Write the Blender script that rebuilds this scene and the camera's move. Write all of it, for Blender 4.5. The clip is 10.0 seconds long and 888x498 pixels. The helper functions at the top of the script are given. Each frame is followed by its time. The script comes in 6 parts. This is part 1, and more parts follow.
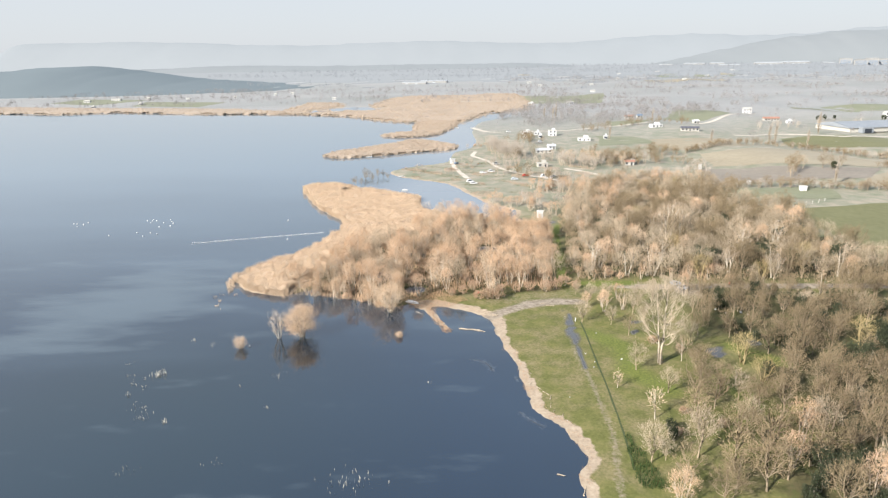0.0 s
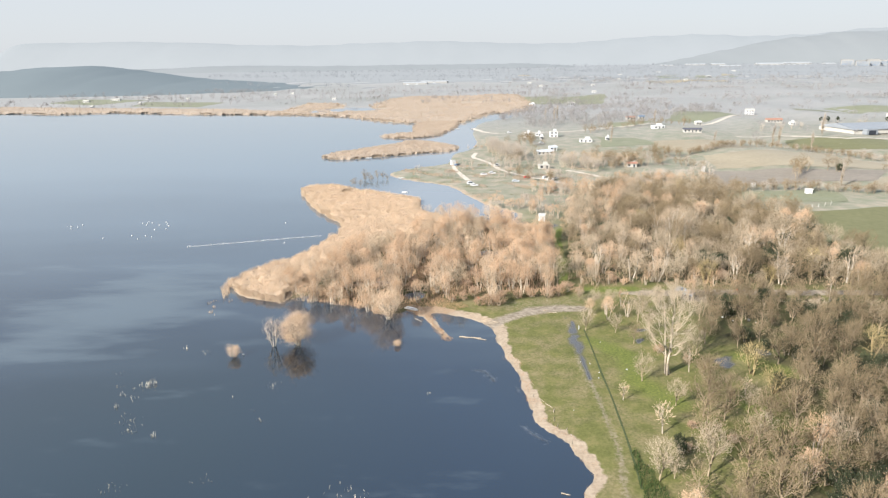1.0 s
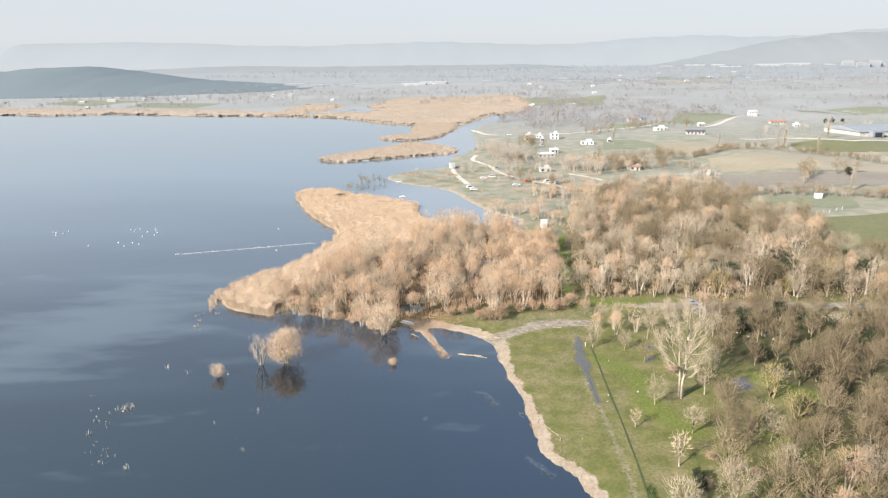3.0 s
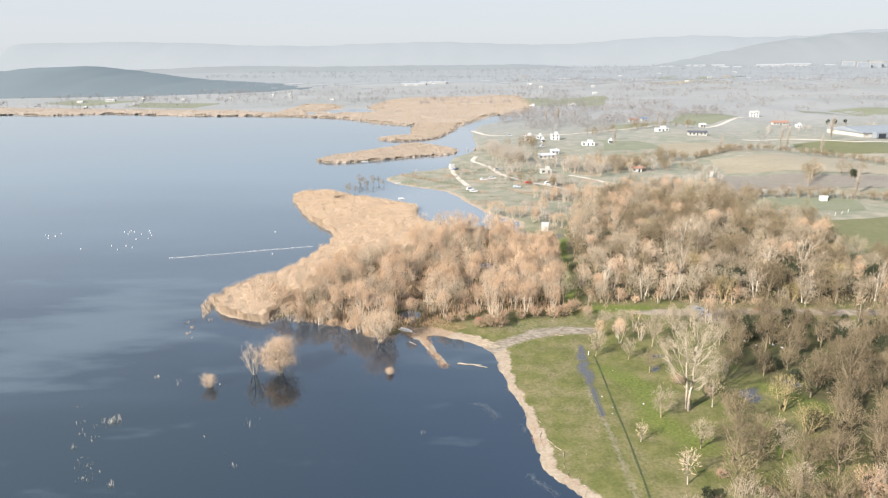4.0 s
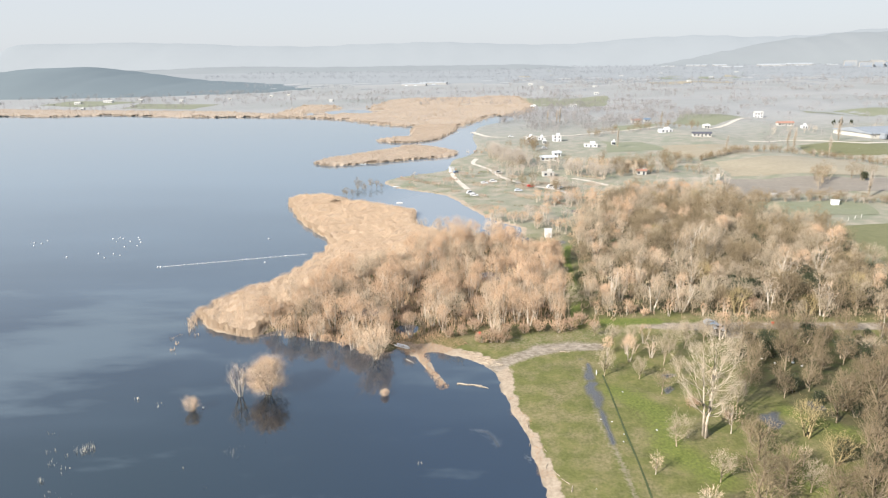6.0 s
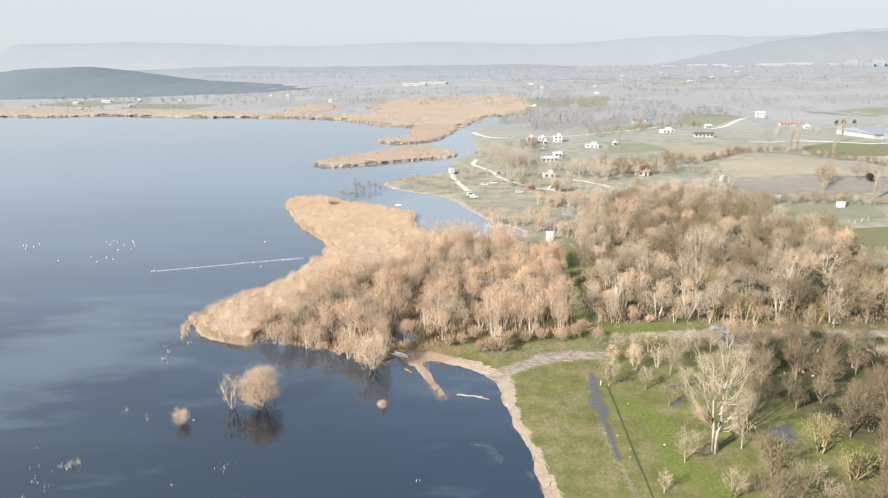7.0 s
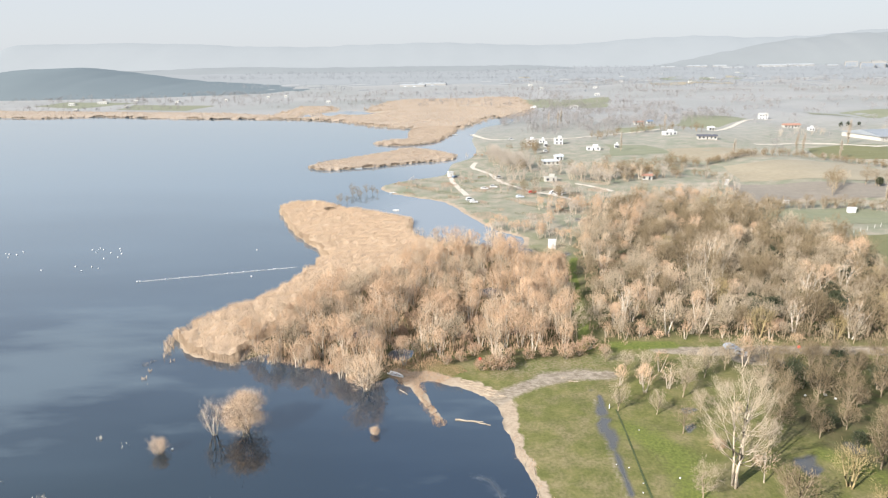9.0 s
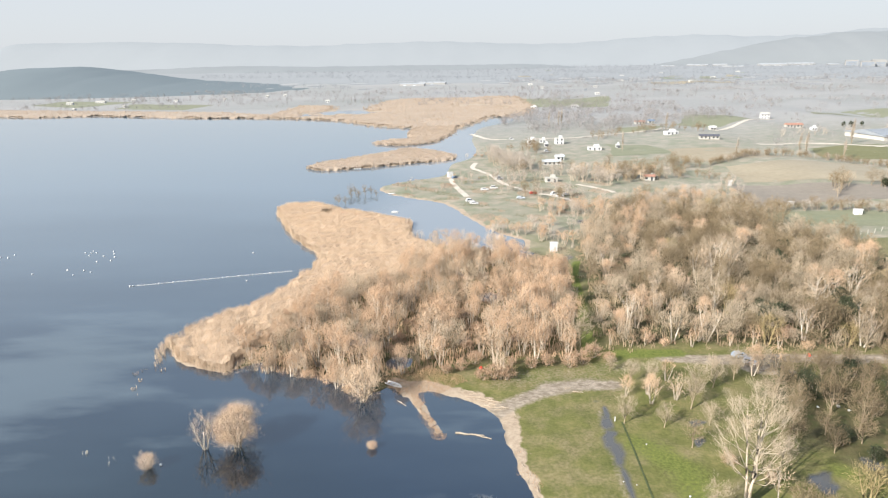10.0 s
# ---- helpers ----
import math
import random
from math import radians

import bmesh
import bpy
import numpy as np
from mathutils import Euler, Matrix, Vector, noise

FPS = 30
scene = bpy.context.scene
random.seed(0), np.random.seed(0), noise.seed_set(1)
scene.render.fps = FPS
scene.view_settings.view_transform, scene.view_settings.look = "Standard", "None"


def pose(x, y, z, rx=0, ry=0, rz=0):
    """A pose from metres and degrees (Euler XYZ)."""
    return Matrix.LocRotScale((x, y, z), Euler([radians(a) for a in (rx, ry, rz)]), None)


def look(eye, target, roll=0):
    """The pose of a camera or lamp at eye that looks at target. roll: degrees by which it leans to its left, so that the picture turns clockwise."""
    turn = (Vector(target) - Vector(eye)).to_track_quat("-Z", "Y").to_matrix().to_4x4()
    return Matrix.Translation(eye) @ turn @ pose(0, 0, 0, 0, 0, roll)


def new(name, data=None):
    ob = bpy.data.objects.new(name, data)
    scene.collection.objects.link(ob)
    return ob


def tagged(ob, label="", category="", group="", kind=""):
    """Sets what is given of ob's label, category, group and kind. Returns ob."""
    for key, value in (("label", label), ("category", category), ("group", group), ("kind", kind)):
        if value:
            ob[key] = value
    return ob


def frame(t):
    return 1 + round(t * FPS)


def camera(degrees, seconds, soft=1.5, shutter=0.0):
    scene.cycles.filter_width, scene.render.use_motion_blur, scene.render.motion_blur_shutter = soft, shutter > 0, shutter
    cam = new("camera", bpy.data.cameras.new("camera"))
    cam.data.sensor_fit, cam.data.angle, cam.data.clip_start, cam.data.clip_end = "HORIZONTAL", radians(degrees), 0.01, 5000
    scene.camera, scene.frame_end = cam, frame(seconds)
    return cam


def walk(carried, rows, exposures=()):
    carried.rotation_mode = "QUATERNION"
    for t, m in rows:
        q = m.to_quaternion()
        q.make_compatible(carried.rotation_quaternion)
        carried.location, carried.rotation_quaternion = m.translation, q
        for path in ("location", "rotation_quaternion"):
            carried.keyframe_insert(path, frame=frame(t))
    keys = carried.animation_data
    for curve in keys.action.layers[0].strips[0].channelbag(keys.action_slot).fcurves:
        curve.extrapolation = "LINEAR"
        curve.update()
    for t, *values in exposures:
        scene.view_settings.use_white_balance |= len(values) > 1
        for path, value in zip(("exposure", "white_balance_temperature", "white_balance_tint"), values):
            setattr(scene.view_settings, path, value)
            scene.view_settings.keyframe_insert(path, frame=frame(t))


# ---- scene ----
cam = camera(70.0, 10.0, 1.3)
PATH = [
    (0, (-0.09, -3.189, 74.183), (-0.145, -1.276, 73.602), -0.9),
    (0.5, (-0.029, -0.695, 74.216), (-0.086, 1.218, 73.635), -0.9),
    (1, (-0.094, 1.984, 74.195), (-0.15, 3.897, 73.615), -0.8),
    (1.5, (-0.083, 4.735, 74.128), (-0.138, 6.648, 73.547), -0.8),
    (2, (-0.051, 7.487, 74.074), (-0.106, 9.401, 73.496), -0.8),
    (2.5, (-0.124, 10.027, 74.061), (-0.178, 11.941, 73.483), -0.8),
    (4, (0.001, 17.789, 74.073), (-0.052, 19.703, 73.495), -0.7),
    (4.5, (0.123, 20.14, 74.149), (0.069, 22.053, 73.569), -0.8),
    (5, (0.151, 22.848, 74.096), (0.097, 24.761, 73.517), -0.8),
    (5.5, (0.217, 25.414, 74.064), (0.162, 27.328, 73.487), -0.8),
    (7, (0.295, 33.115, 74.204), (0.24, 35.028, 73.626), -0.8),
    (7.5, (0.261, 35.474, 74.231), (0.208, 37.388, 73.654), -0.8),
    (8, (0.353, 38.188, 74.325), (0.298, 40.103, 73.749), -0.8),
    (8.5, (0.358, 40.49, 74.333), (0.303, 42.405, 73.757), -0.8),
    (9, (0.429, 43.173, 74.271), (0.376, 45.088, 73.695), -0.8),
    (9.5, (0.407, 45.707, 74.297), (0.354, 47.621, 73.718), -0.8),
    (10, (0.324, 48.413, 74.372), (0.272, 50.327, 73.793), -0.8),
]
walk(cam, [(t, look(eye, target, roll)) for t, eye, target, roll in PATH], [(0.0, 1.40, 5780, 10), (10.0, 1.40, 5780, 10)])

# ---- light ----
SUN_AZ, SUN_EL = radians(229.0), radians(30.0)
world = bpy.data.worlds.new("world")
scene.world = world
world.use_nodes = True
wt = world.node_tree
sky = wt.nodes.new("ShaderNodeTexSky")
sky.sky_type, sky.sun_disc = "NISHITA", False
sky.sun_elevation, sky.sun_rotation = SUN_EL, SUN_AZ
sky.air_density, sky.dust_density, sky.ozone_density, sky.altitude = 1.0, 1.5, 1.0, 0.0
veil = wt.nodes.new("ShaderNodeMix")
veil.data_type = "RGBA"
veil.inputs[0].default_value = 0.95
wt.links.new(sky.outputs[0], veil.inputs[6])
# haze: white low over the horizon, thinning to a soft blue above
aim, height_ = wt.nodes.new("ShaderNodeTexCoord"), wt.nodes.new("ShaderNodeSeparateXYZ")
wt.links.new(aim.outputs["Generated"], height_.inputs[0])
haze = wt.nodes.new("ShaderNodeValToRGB")
for _ in range(3):
    haze.color_ramp.elements.new(0.5)
for e, (p, c) in zip(haze.color_ramp.elements, ((0.0, (1.0, 0.965, 0.895)), (0.10, (0.985, 0.965, 0.91)), (0.26, (0.92, 0.95, 0.97)), (0.50, (0.78, 0.92, 1.09)), (0.85, (0.48, 0.61, 0.80)))):
    e.position, e.color = p, (*c, 1)
wt.links.new(height_.outputs[2], haze.inputs[0])
bright = wt.nodes.new("ShaderNodeVectorMath")
bright.operation = "SCALE"
bright.inputs["Scale"].default_value = 2.22
wt.links.new(haze.outputs[0], bright.inputs[0])
wt.links.new(bright.outputs[0], veil.inputs[7])
wt.links.new(veil.outputs[2], wt.nodes["Background"].inputs[0])
wt.nodes["Background"].inputs[1].default_value = 0.13
sun = new("sun", bpy.data.lights.new("sun", "SUN"))
sun.data.energy, sun.data.angle, sun.data.color = 4.2, radians(0.6), (1.0, 0.89, 0.74)
toward_sun = Vector((math.sin(SUN_AZ) * math.cos(SUN_EL), math.cos(SUN_AZ) * math.cos(SUN_EL), math.sin(SUN_EL)))
sun.matrix_world = look(toward_sun * 300, (0, 0, 0))


# ---- materials ----
def material(name, rough=0.9, metal=0.0, sheen=0.0):
    m = bpy.data.materials.new(name)
    m.use_nodes = True
    b = m.node_tree.nodes["Principled BSDF"]
    b.inputs["Roughness"].default_value = rough
    b.inputs["Metallic"].default_value = metal
    b.inputs["Specular IOR Level"].default_value = 0.25
    # sheen whitens surfaces at grazing angles, standing in for haze
    b.inputs["Sheen Weight"].default_value = sheen
    b.inputs["Sheen Roughness"].default_value = 0.25
    b.inputs["Sheen Tint"].default_value = (0.96, 0.95, 0.92, 1)
    return m, m.node_tree, b


def ramp(nt, fac, stops):
    r = nt.nodes.new("ShaderNodeValToRGB")
    while len(r.color_ramp.elements) < len(stops):
        r.color_ramp.elements.new(0.5)
    for e, (p, c) in zip(r.color_ramp.elements, stops):
        e.position, e.color = p, (*c, 1)
    nt.links.new(fac, r.inputs[0])
    return r.outputs[0]


def noise_tex(nt, scale, detail=4, rough=0.55, stretch=None):
    """World-size noise, in lumps per metre."""
    geo = nt.nodes.new("ShaderNodeNewGeometry")
    n = nt.nodes.new("ShaderNodeTexNoise")
    n.inputs["Scale"].default_value = scale
    n.inputs["Detail"].default_value = detail
    n.inputs["Roughness"].default_value = rough
    src = geo.outputs["Position"]
    if stretch:
        mp = nt.nodes.new("ShaderNodeMapping")
        mp.inputs["Scale"].default_value = stretch[:3]
        mp.inputs["Rotation"].default_value[2] = radians(stretch[3])
        nt.links.new(src, mp.inputs[0])
        src = mp.outputs[0]
    nt.links.new(src, n.inputs["Vector"])
    return n.outputs["Fac"]


def mix(nt, fac, a, b, kind="MIX"):
    n = nt.nodes.new("ShaderNodeMix")
    n.data_type, n.blend_type = "RGBA", kind
    for value, slot in ((fac, 0), (a, 6), (b, 7)):
        if isinstance(value, (int, float)):
            n.inputs[slot].default_value = value
        elif isinstance(value, tuple):
            n.inputs[slot].default_value = (*value, 1)
        else:
            nt.links.new(value, n.inputs[slot])
    return n.outputs[2]


def bump(nt, b, fac, strength, distance):
    n = nt.nodes.new("ShaderNodeBump")
    n.inputs["Strength"].default_value, n.inputs["Distance"].default_value = strength, distance
    nt.links.new(fac, n.inputs["Height"])
    nt.links.new(n.outputs[0], b.inputs["Normal"])


def mottled(name, dark, light, scale=0.5, rough=0.9, sheen=0.0, fine=6.0, metal=0.0, relief=0.03, per="", share=0.7):
    """Two scales of variation between a dark and a light tone; per: 'object' or 'island' adds a tone for each."""
    m, nt, b = material(name, rough, metal, sheen)
    col = ramp(nt, noise_tex(nt, scale), [(0.3, dark), (0.7, light)])
    col = mix(nt, 0.5, col, ramp(nt, noise_tex(nt, fine, 2), [(0.3, dark), (0.75, light)]))
    if per:
        src = nt.nodes.new("ShaderNodeObjectInfo" if per == "object" else "ShaderNodeNewGeometry")
        out = src.outputs["Random"] if per == "object" else src.outputs["Random Per Island"]
        col = mix(nt, share, col, ramp(nt, out, [(0.0, dark), (1.0, light)]))
    nt.links.new(col, b.inputs["Base Color"])
    if relief:
        bump(nt, b, noise_tex(nt, fine, 3), 0.5, relief)
    return m


def plain(name, colour, rough=0.6, metal=0.0):
    m, nt, b = material(name, rough, metal)
    n = ramp(nt, noise_tex(nt, 0.9), [(0.3, tuple(c * 0.86 for c in colour)), (0.7, colour)])
    nt.links.new(n, b.inputs["Base Color"])
    return m


def crown_material(name, dark, light):
    """Fine twigs: a tone for each tree, with a little for each spray."""
    m, nt, b = material(name, 0.85, 0.0, 0.05)
    info = nt.nodes.new("ShaderNodeObjectInfo")
    geo = nt.nodes.new("ShaderNodeNewGeometry")
    a = ramp(nt, info.outputs["Random"], [(0.0, dark), (1.0, light)])
    c = ramp(nt, geo.outputs["Random Per Island"], [(0.0, dark), (1.0, light)])
    nt.links.new(mix(nt, 0.35, a, c), b.inputs["Base Color"])
    return m


def ground_material():
    m, nt, b = material("turf", 0.95, 0.0, 0.24)
    zone = nt.nodes.new("ShaderNodeAttribute")
    zone.attribute_name = "zone"
    sep = nt.nodes.new("ShaderNodeSeparateColor")
    nt.links.new(zone.outputs["Color"], sep.inputs[0])
    big, mid, fine = noise_tex(nt, 0.035, 5), noise_tex(nt, 0.28, 4), noise_tex(nt, 1.6, 3)
    grass = ramp(nt, mid, [(0.28, (0.066, 0.074, 0.019)), (0.5, (0.108, 0.108, 0.032)), (0.75, (0.20, 0.165, 0.072))])
    grass = mix(nt, 0.35, grass, ramp(nt, fine, [(0.3, (0.085, 0.098, 0.024)), (0.7, (0.215, 0.20, 0.07))]))
    dry_spots = ramp(nt, noise_tex(nt, 0.13, 6, 0.65), [(0.44, (0, 0, 0)), (0.64, (0.55, 0.55, 0.55))])
    grass = mix(nt, dry_spots, grass, ramp(nt, fine, [(0.3, (0.15, 0.12, 0.06)), (0.7, (0.30, 0.235, 0.14))]))
    meadow = ramp(nt, big, [(0.3, (0.15, 0.155, 0.11)), (0.5, (0.205, 0.195, 0.15)), (0.72, (0.26, 0.235, 0.19))])
    meadow = mix(nt, 0.6, meadow, ramp(nt, noise_tex(nt, 0.11, 5), [(0.36, (0.15, 0.17, 0.085)), (0.5, (0.24, 0.222, 0.15)), (0.66, (0.37, 0.305, 0.22))]))
    # leaf litter, darkened so tree shade is partly in its colour
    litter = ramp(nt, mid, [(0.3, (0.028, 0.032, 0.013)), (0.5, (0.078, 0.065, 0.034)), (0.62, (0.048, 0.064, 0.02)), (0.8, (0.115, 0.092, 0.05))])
    shore = mix(nt, 0.55, ramp(nt, fine, [(0.3, (0.20, 0.145, 0.098)), (0.5, (0.34, 0.265, 0.185)), (0.75, (0.46, 0.38, 0.28))]), ramp(nt, mid, [(0.3, (0.28, 0.215, 0.15)), (0.7, (0.40, 0.325, 0.235))]))
    col = mix(nt, sep.outputs[0], grass, meadow)
    # more sheen on the meadow, as its share of the stand-in haze
    nt.links.new(ramp(nt, sep.outputs[0], [(0.0, (0.05, 0.05, 0.05)), (1.0, (0.24, 0.24, 0.24))]), b.inputs["Sheen Weight"])
    # far plain: haze painted over the ground colour as soft grey
    haze_grey = ramp(nt, noise_tex(nt, 0.006, 5, 0.6, (0.35, 1.2, 1.0, 0)), [(0.32, (0.205, 0.212, 0.20)), (0.5, (0.26, 0.254, 0.248)), (0.68, (0.295, 0.284, 0.275))])
    col = mix(nt, ramp(nt, zone.outputs["Alpha"], [(0.0, (0, 0, 0)), (1.0, (0.85, 0.85, 0.85))]), col, haze_grey)
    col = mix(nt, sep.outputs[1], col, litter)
    # ragged edge of the strand
    edge = nt.nodes.new("ShaderNodeMath")
    edge.operation = "MULTIPLY_ADD"
    nt.links.new(mid, edge.inputs[0])
    edge.inputs[1].default_value = 1.1
    edge.inputs[2].default_value = -0.55
    total = nt.nodes.new("ShaderNodeMath")
    total.operation = "ADD"
    nt.links.new(sep.outputs[2], total.inputs[0])
    nt.links.new(edge.outputs[0], total.inputs[1])
    cut = ramp(nt, total.outputs[0], [(0.42, (0, 0, 0)), (0.6, (1, 1, 1))])
    col = mix(nt, cut, col, shore)
    wear = nt.nodes.new("ShaderNodeAttribute")
    wear.attribute_name = "wear"
    use = nt.nodes.new("ShaderNodeSeparateColor")
    nt.links.new(wear.outputs["Color"], use.inputs[0])

    def ragged(channel, amount, lo, hi):
        n = nt.nodes.new("ShaderNodeMath")
        n.operation = "MULTIPLY_ADD"
        nt.links.new(fine, n.inputs[0])
        n.inputs[1].default_value = amount
        n2 = nt.nodes.new("ShaderNodeMath")
        n2.operation = "ADD"
        nt.links.new(channel, n2.inputs[0])
        n.inputs[2].default_value = -amount / 2
        nt.links.new(n.outputs[0], n2.inputs[1])
        return ramp(nt, n2.outputs[0], [(lo, (0, 0, 0)), (hi, (1, 1, 1))])

    mud = ramp(nt, noise_tex(nt, 0.9, 4, 0.6, (0.8, 1.3, 1, -8)), [(0.3, (0.15, 0.122, 0.088)), (0.5, (0.255, 0.21, 0.155)), (0.72, (0.38, 0.32, 0.25))])
    col = mix(nt, ragged(use.outputs[0], 0.7, 0.3, 0.7), col, mud)
    col = mix(nt, ragged(use.outputs[1], 0.9, 0.25, 0.75), col, ramp(nt, fine, [(0.3, (0.075, 0.10, 0.018)), (0.7, (0.165, 0.175, 0.042))]))
    wet = ragged(use.outputs[2], 0.4, 0.3, 0.85)
    col = mix(nt, wet, col, (0.085, 0.082, 0.075))
    nt.links.new(col, b.inputs["Base Color"])
    nt.links.new(ramp(nt, wet, [(0.4, (0.95, 0.95, 0.95)), (1.0, (0.2, 0.2, 0.2))]), b.inputs["Roughness"])
    nt.links.new(ramp(nt, wet, [(0.4, (0.2, 0.2, 0.2)), (1.0, (0.6, 0.6, 0.6))]), b.inputs["Specular IOR Level"])
    bump(nt, b, mix(nt, wet, fine, (0.5, 0.5, 0.5)), 0.6, 0.15)
    return m


def water_material():
    m, nt, b = material("lake_water", 0.06)
    b.inputs["IOR"].default_value = 2.12
    b.inputs["Specular IOR Level"].default_value = 0.5
    murk = ramp(nt, noise_tex(nt, 0.012, 4), [(0.35, (0.001, 0.006, 0.015)), (0.7, (0.005, 0.014, 0.028))])
    # a pale patch with ragged fingers
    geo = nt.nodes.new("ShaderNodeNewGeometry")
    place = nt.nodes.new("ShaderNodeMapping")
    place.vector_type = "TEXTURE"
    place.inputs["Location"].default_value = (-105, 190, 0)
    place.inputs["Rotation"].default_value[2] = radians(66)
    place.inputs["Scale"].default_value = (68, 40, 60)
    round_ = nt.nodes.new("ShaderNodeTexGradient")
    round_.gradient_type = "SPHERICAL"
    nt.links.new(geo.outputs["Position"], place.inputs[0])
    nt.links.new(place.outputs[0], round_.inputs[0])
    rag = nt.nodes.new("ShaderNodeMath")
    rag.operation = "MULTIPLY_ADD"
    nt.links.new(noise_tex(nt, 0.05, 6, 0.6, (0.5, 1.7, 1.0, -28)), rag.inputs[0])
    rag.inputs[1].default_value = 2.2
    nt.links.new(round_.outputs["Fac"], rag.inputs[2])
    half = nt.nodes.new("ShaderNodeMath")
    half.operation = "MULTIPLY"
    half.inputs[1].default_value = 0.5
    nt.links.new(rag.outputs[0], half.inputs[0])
    pale_patch = ramp(nt, half.outputs[0], [(0.64, (0, 0, 0)), (0.80, (0.55, 0.55, 0.55)), (0.95, (0.85, 0.85, 0.85))])
    near = nt.nodes.new("ShaderNodeMapping")
    near.vector_type = "TEXTURE"
    near.inputs["Location"].default_value = (-75, 112, 0)
    near.inputs["Scale"].default_value = (75, 70, 60)
    shoal = nt.nodes.new("ShaderNodeTexGradient")
    shoal.gradient_type = "SPHERICAL"
    nt.links.new(geo.outputs["Position"], near.inputs[0])
    nt.links.new(near.outputs[0], shoal.inputs[0])
    murk = mix(nt, ramp(nt, shoal.outputs["Fac"], [(0.0, (0, 0, 0)), (0.7, (1, 1, 1))]), murk, (0.003, 0.009, 0.009))
    murk = mix(nt, pale_patch, murk, (0.07, 0.088, 0.094))
    # lake milky past the near bay: silt, with haze and sky shine painted in
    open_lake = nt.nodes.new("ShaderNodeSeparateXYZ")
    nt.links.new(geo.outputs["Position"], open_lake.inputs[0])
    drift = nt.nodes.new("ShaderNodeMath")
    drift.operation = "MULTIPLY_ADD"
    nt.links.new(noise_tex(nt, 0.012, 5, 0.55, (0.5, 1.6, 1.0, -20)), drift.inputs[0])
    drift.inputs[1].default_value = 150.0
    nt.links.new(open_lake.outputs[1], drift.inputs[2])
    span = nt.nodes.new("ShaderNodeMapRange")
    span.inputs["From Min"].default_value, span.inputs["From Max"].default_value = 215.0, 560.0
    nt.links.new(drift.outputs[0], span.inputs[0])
    milky_haze = ramp(nt, span.outputs[0], [(0.0, (0, 0, 0)), (0.35, (0.5, 0.5, 0.5)), (0.8, (1, 1, 1))])
    murk = mix(nt, milky_haze, murk, (0.115, 0.155, 0.185))
    # pale inlet and channel behind it: sky shine and haze put into the colour
    for cx, cy, sx, sy in ((0, 350, 62, 80), (0, 590, 75, 190)):
        shallow = nt.nodes.new("ShaderNodeMapping")
        shallow.vector_type = "TEXTURE"
        shallow.inputs["Location"].default_value = (cx, cy, 0)
        shallow.inputs["Scale"].default_value = (sx, sy, 60)
        ball = nt.nodes.new("ShaderNodeTexGradient")
        ball.gradient_type = "SPHERICAL"
        nt.links.new(geo.outputs["Position"], shallow.inputs[0])
        nt.links.new(shallow.outputs[0], ball.inputs[0])
        murk = mix(nt, ramp(nt, ball.outputs["Fac"], [(0.0, (0, 0, 0)), (0.5, (0.85, 0.85, 0.85))]), murk, (0.20, 0.225, 0.245))
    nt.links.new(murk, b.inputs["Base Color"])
    wind = noise_tex(nt, 0.02, 5, 0.5, (0.35, 1.0, 1.0, 35))
    r = ramp(nt, wind, [(0.46, (0.02, 0.02, 0.02)), (0.6, (0.06, 0.06, 0.06))])
    nt.links.new(r, b.inputs["Roughness"])
    bump(nt, b, noise_tex(nt, 1.1, 3, 0.5, (0.5, 1.0, 1.0, 35)), 0.04, 0.05)
    return m


TURF, WATER = ground_material(), water_material()
BARK_PALE = mottled("pale_bark", (0.30, 0.24, 0.17), (0.62, 0.53, 0.41), 1.0, 0.9, 0, 5.0)
BARK_BROWN = mottled("brown_bark", (0.17, 0.13, 0.082), (0.37, 0.295, 0.20), 1.0, 0.9, 0, 5.0)
BARK_WHITE = mottled("white_bark", (0.34, 0.28, 0.21), (0.58, 0.51, 0.41), 1.0, 0.9, 0, 5.0)
BARK_TAN = mottled("tan_bark", (0.24, 0.188, 0.12), (0.44, 0.352, 0.235), 1.0, 0.9, 0, 5.0)
BARK_YELLOW = mottled("yellow_bark", (0.26, 0.20, 0.095), (0.45, 0.36, 0.19), 1.0, 0.9, 0, 5.0)
BARK_BIRCH = mottled("bleached_bark", (0.40, 0.35, 0.28), (0.62, 0.56, 0.47), 1.0, 0.9, 0, 5.0)
TWIG_ORANGE = crown_material("orange_twigs", (0.41, 0.275, 0.165), (0.59, 0.415, 0.27))
TWIG_TAN = crown_material("tan_twigs", (0.42, 0.31, 0.20), (0.58, 0.445, 0.31))
TWIG_BROWN = crown_material("brown_twigs", (0.29, 0.232, 0.158), (0.43, 0.352, 0.25))
TWIG_PALE = crown_material("pale_twigs", (0.52, 0.38, 0.245), (0.65, 0.49, 0.335))
# for far trees: brown twigs greyed and paled by painted haze
TWIG_HAZED = crown_material("hazed_twigs", (0.32, 0.275, 0.225), (0.44, 0.385, 0.32))
TWIG_GREY = crown_material("grey_twigs", (0.13, 0.098, 0.055), (0.255, 0.193, 0.112))
TWIG_OLIVE = crown_material("olive_twigs", (0.25, 0.19, 0.085), (0.40, 0.315, 0.155))
TWIG_RUST = crown_material("rust_twigs", (0.29, 0.19, 0.118), (0.44, 0.30, 0.195))
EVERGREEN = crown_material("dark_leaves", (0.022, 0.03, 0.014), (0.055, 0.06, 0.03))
REED = mottled("dry_reed", (0.395, 0.295, 0.20), (0.53, 0.405, 0.28), 0.06, 0.9, 0.05, 0.5, 0, 0, "island", 0.3)
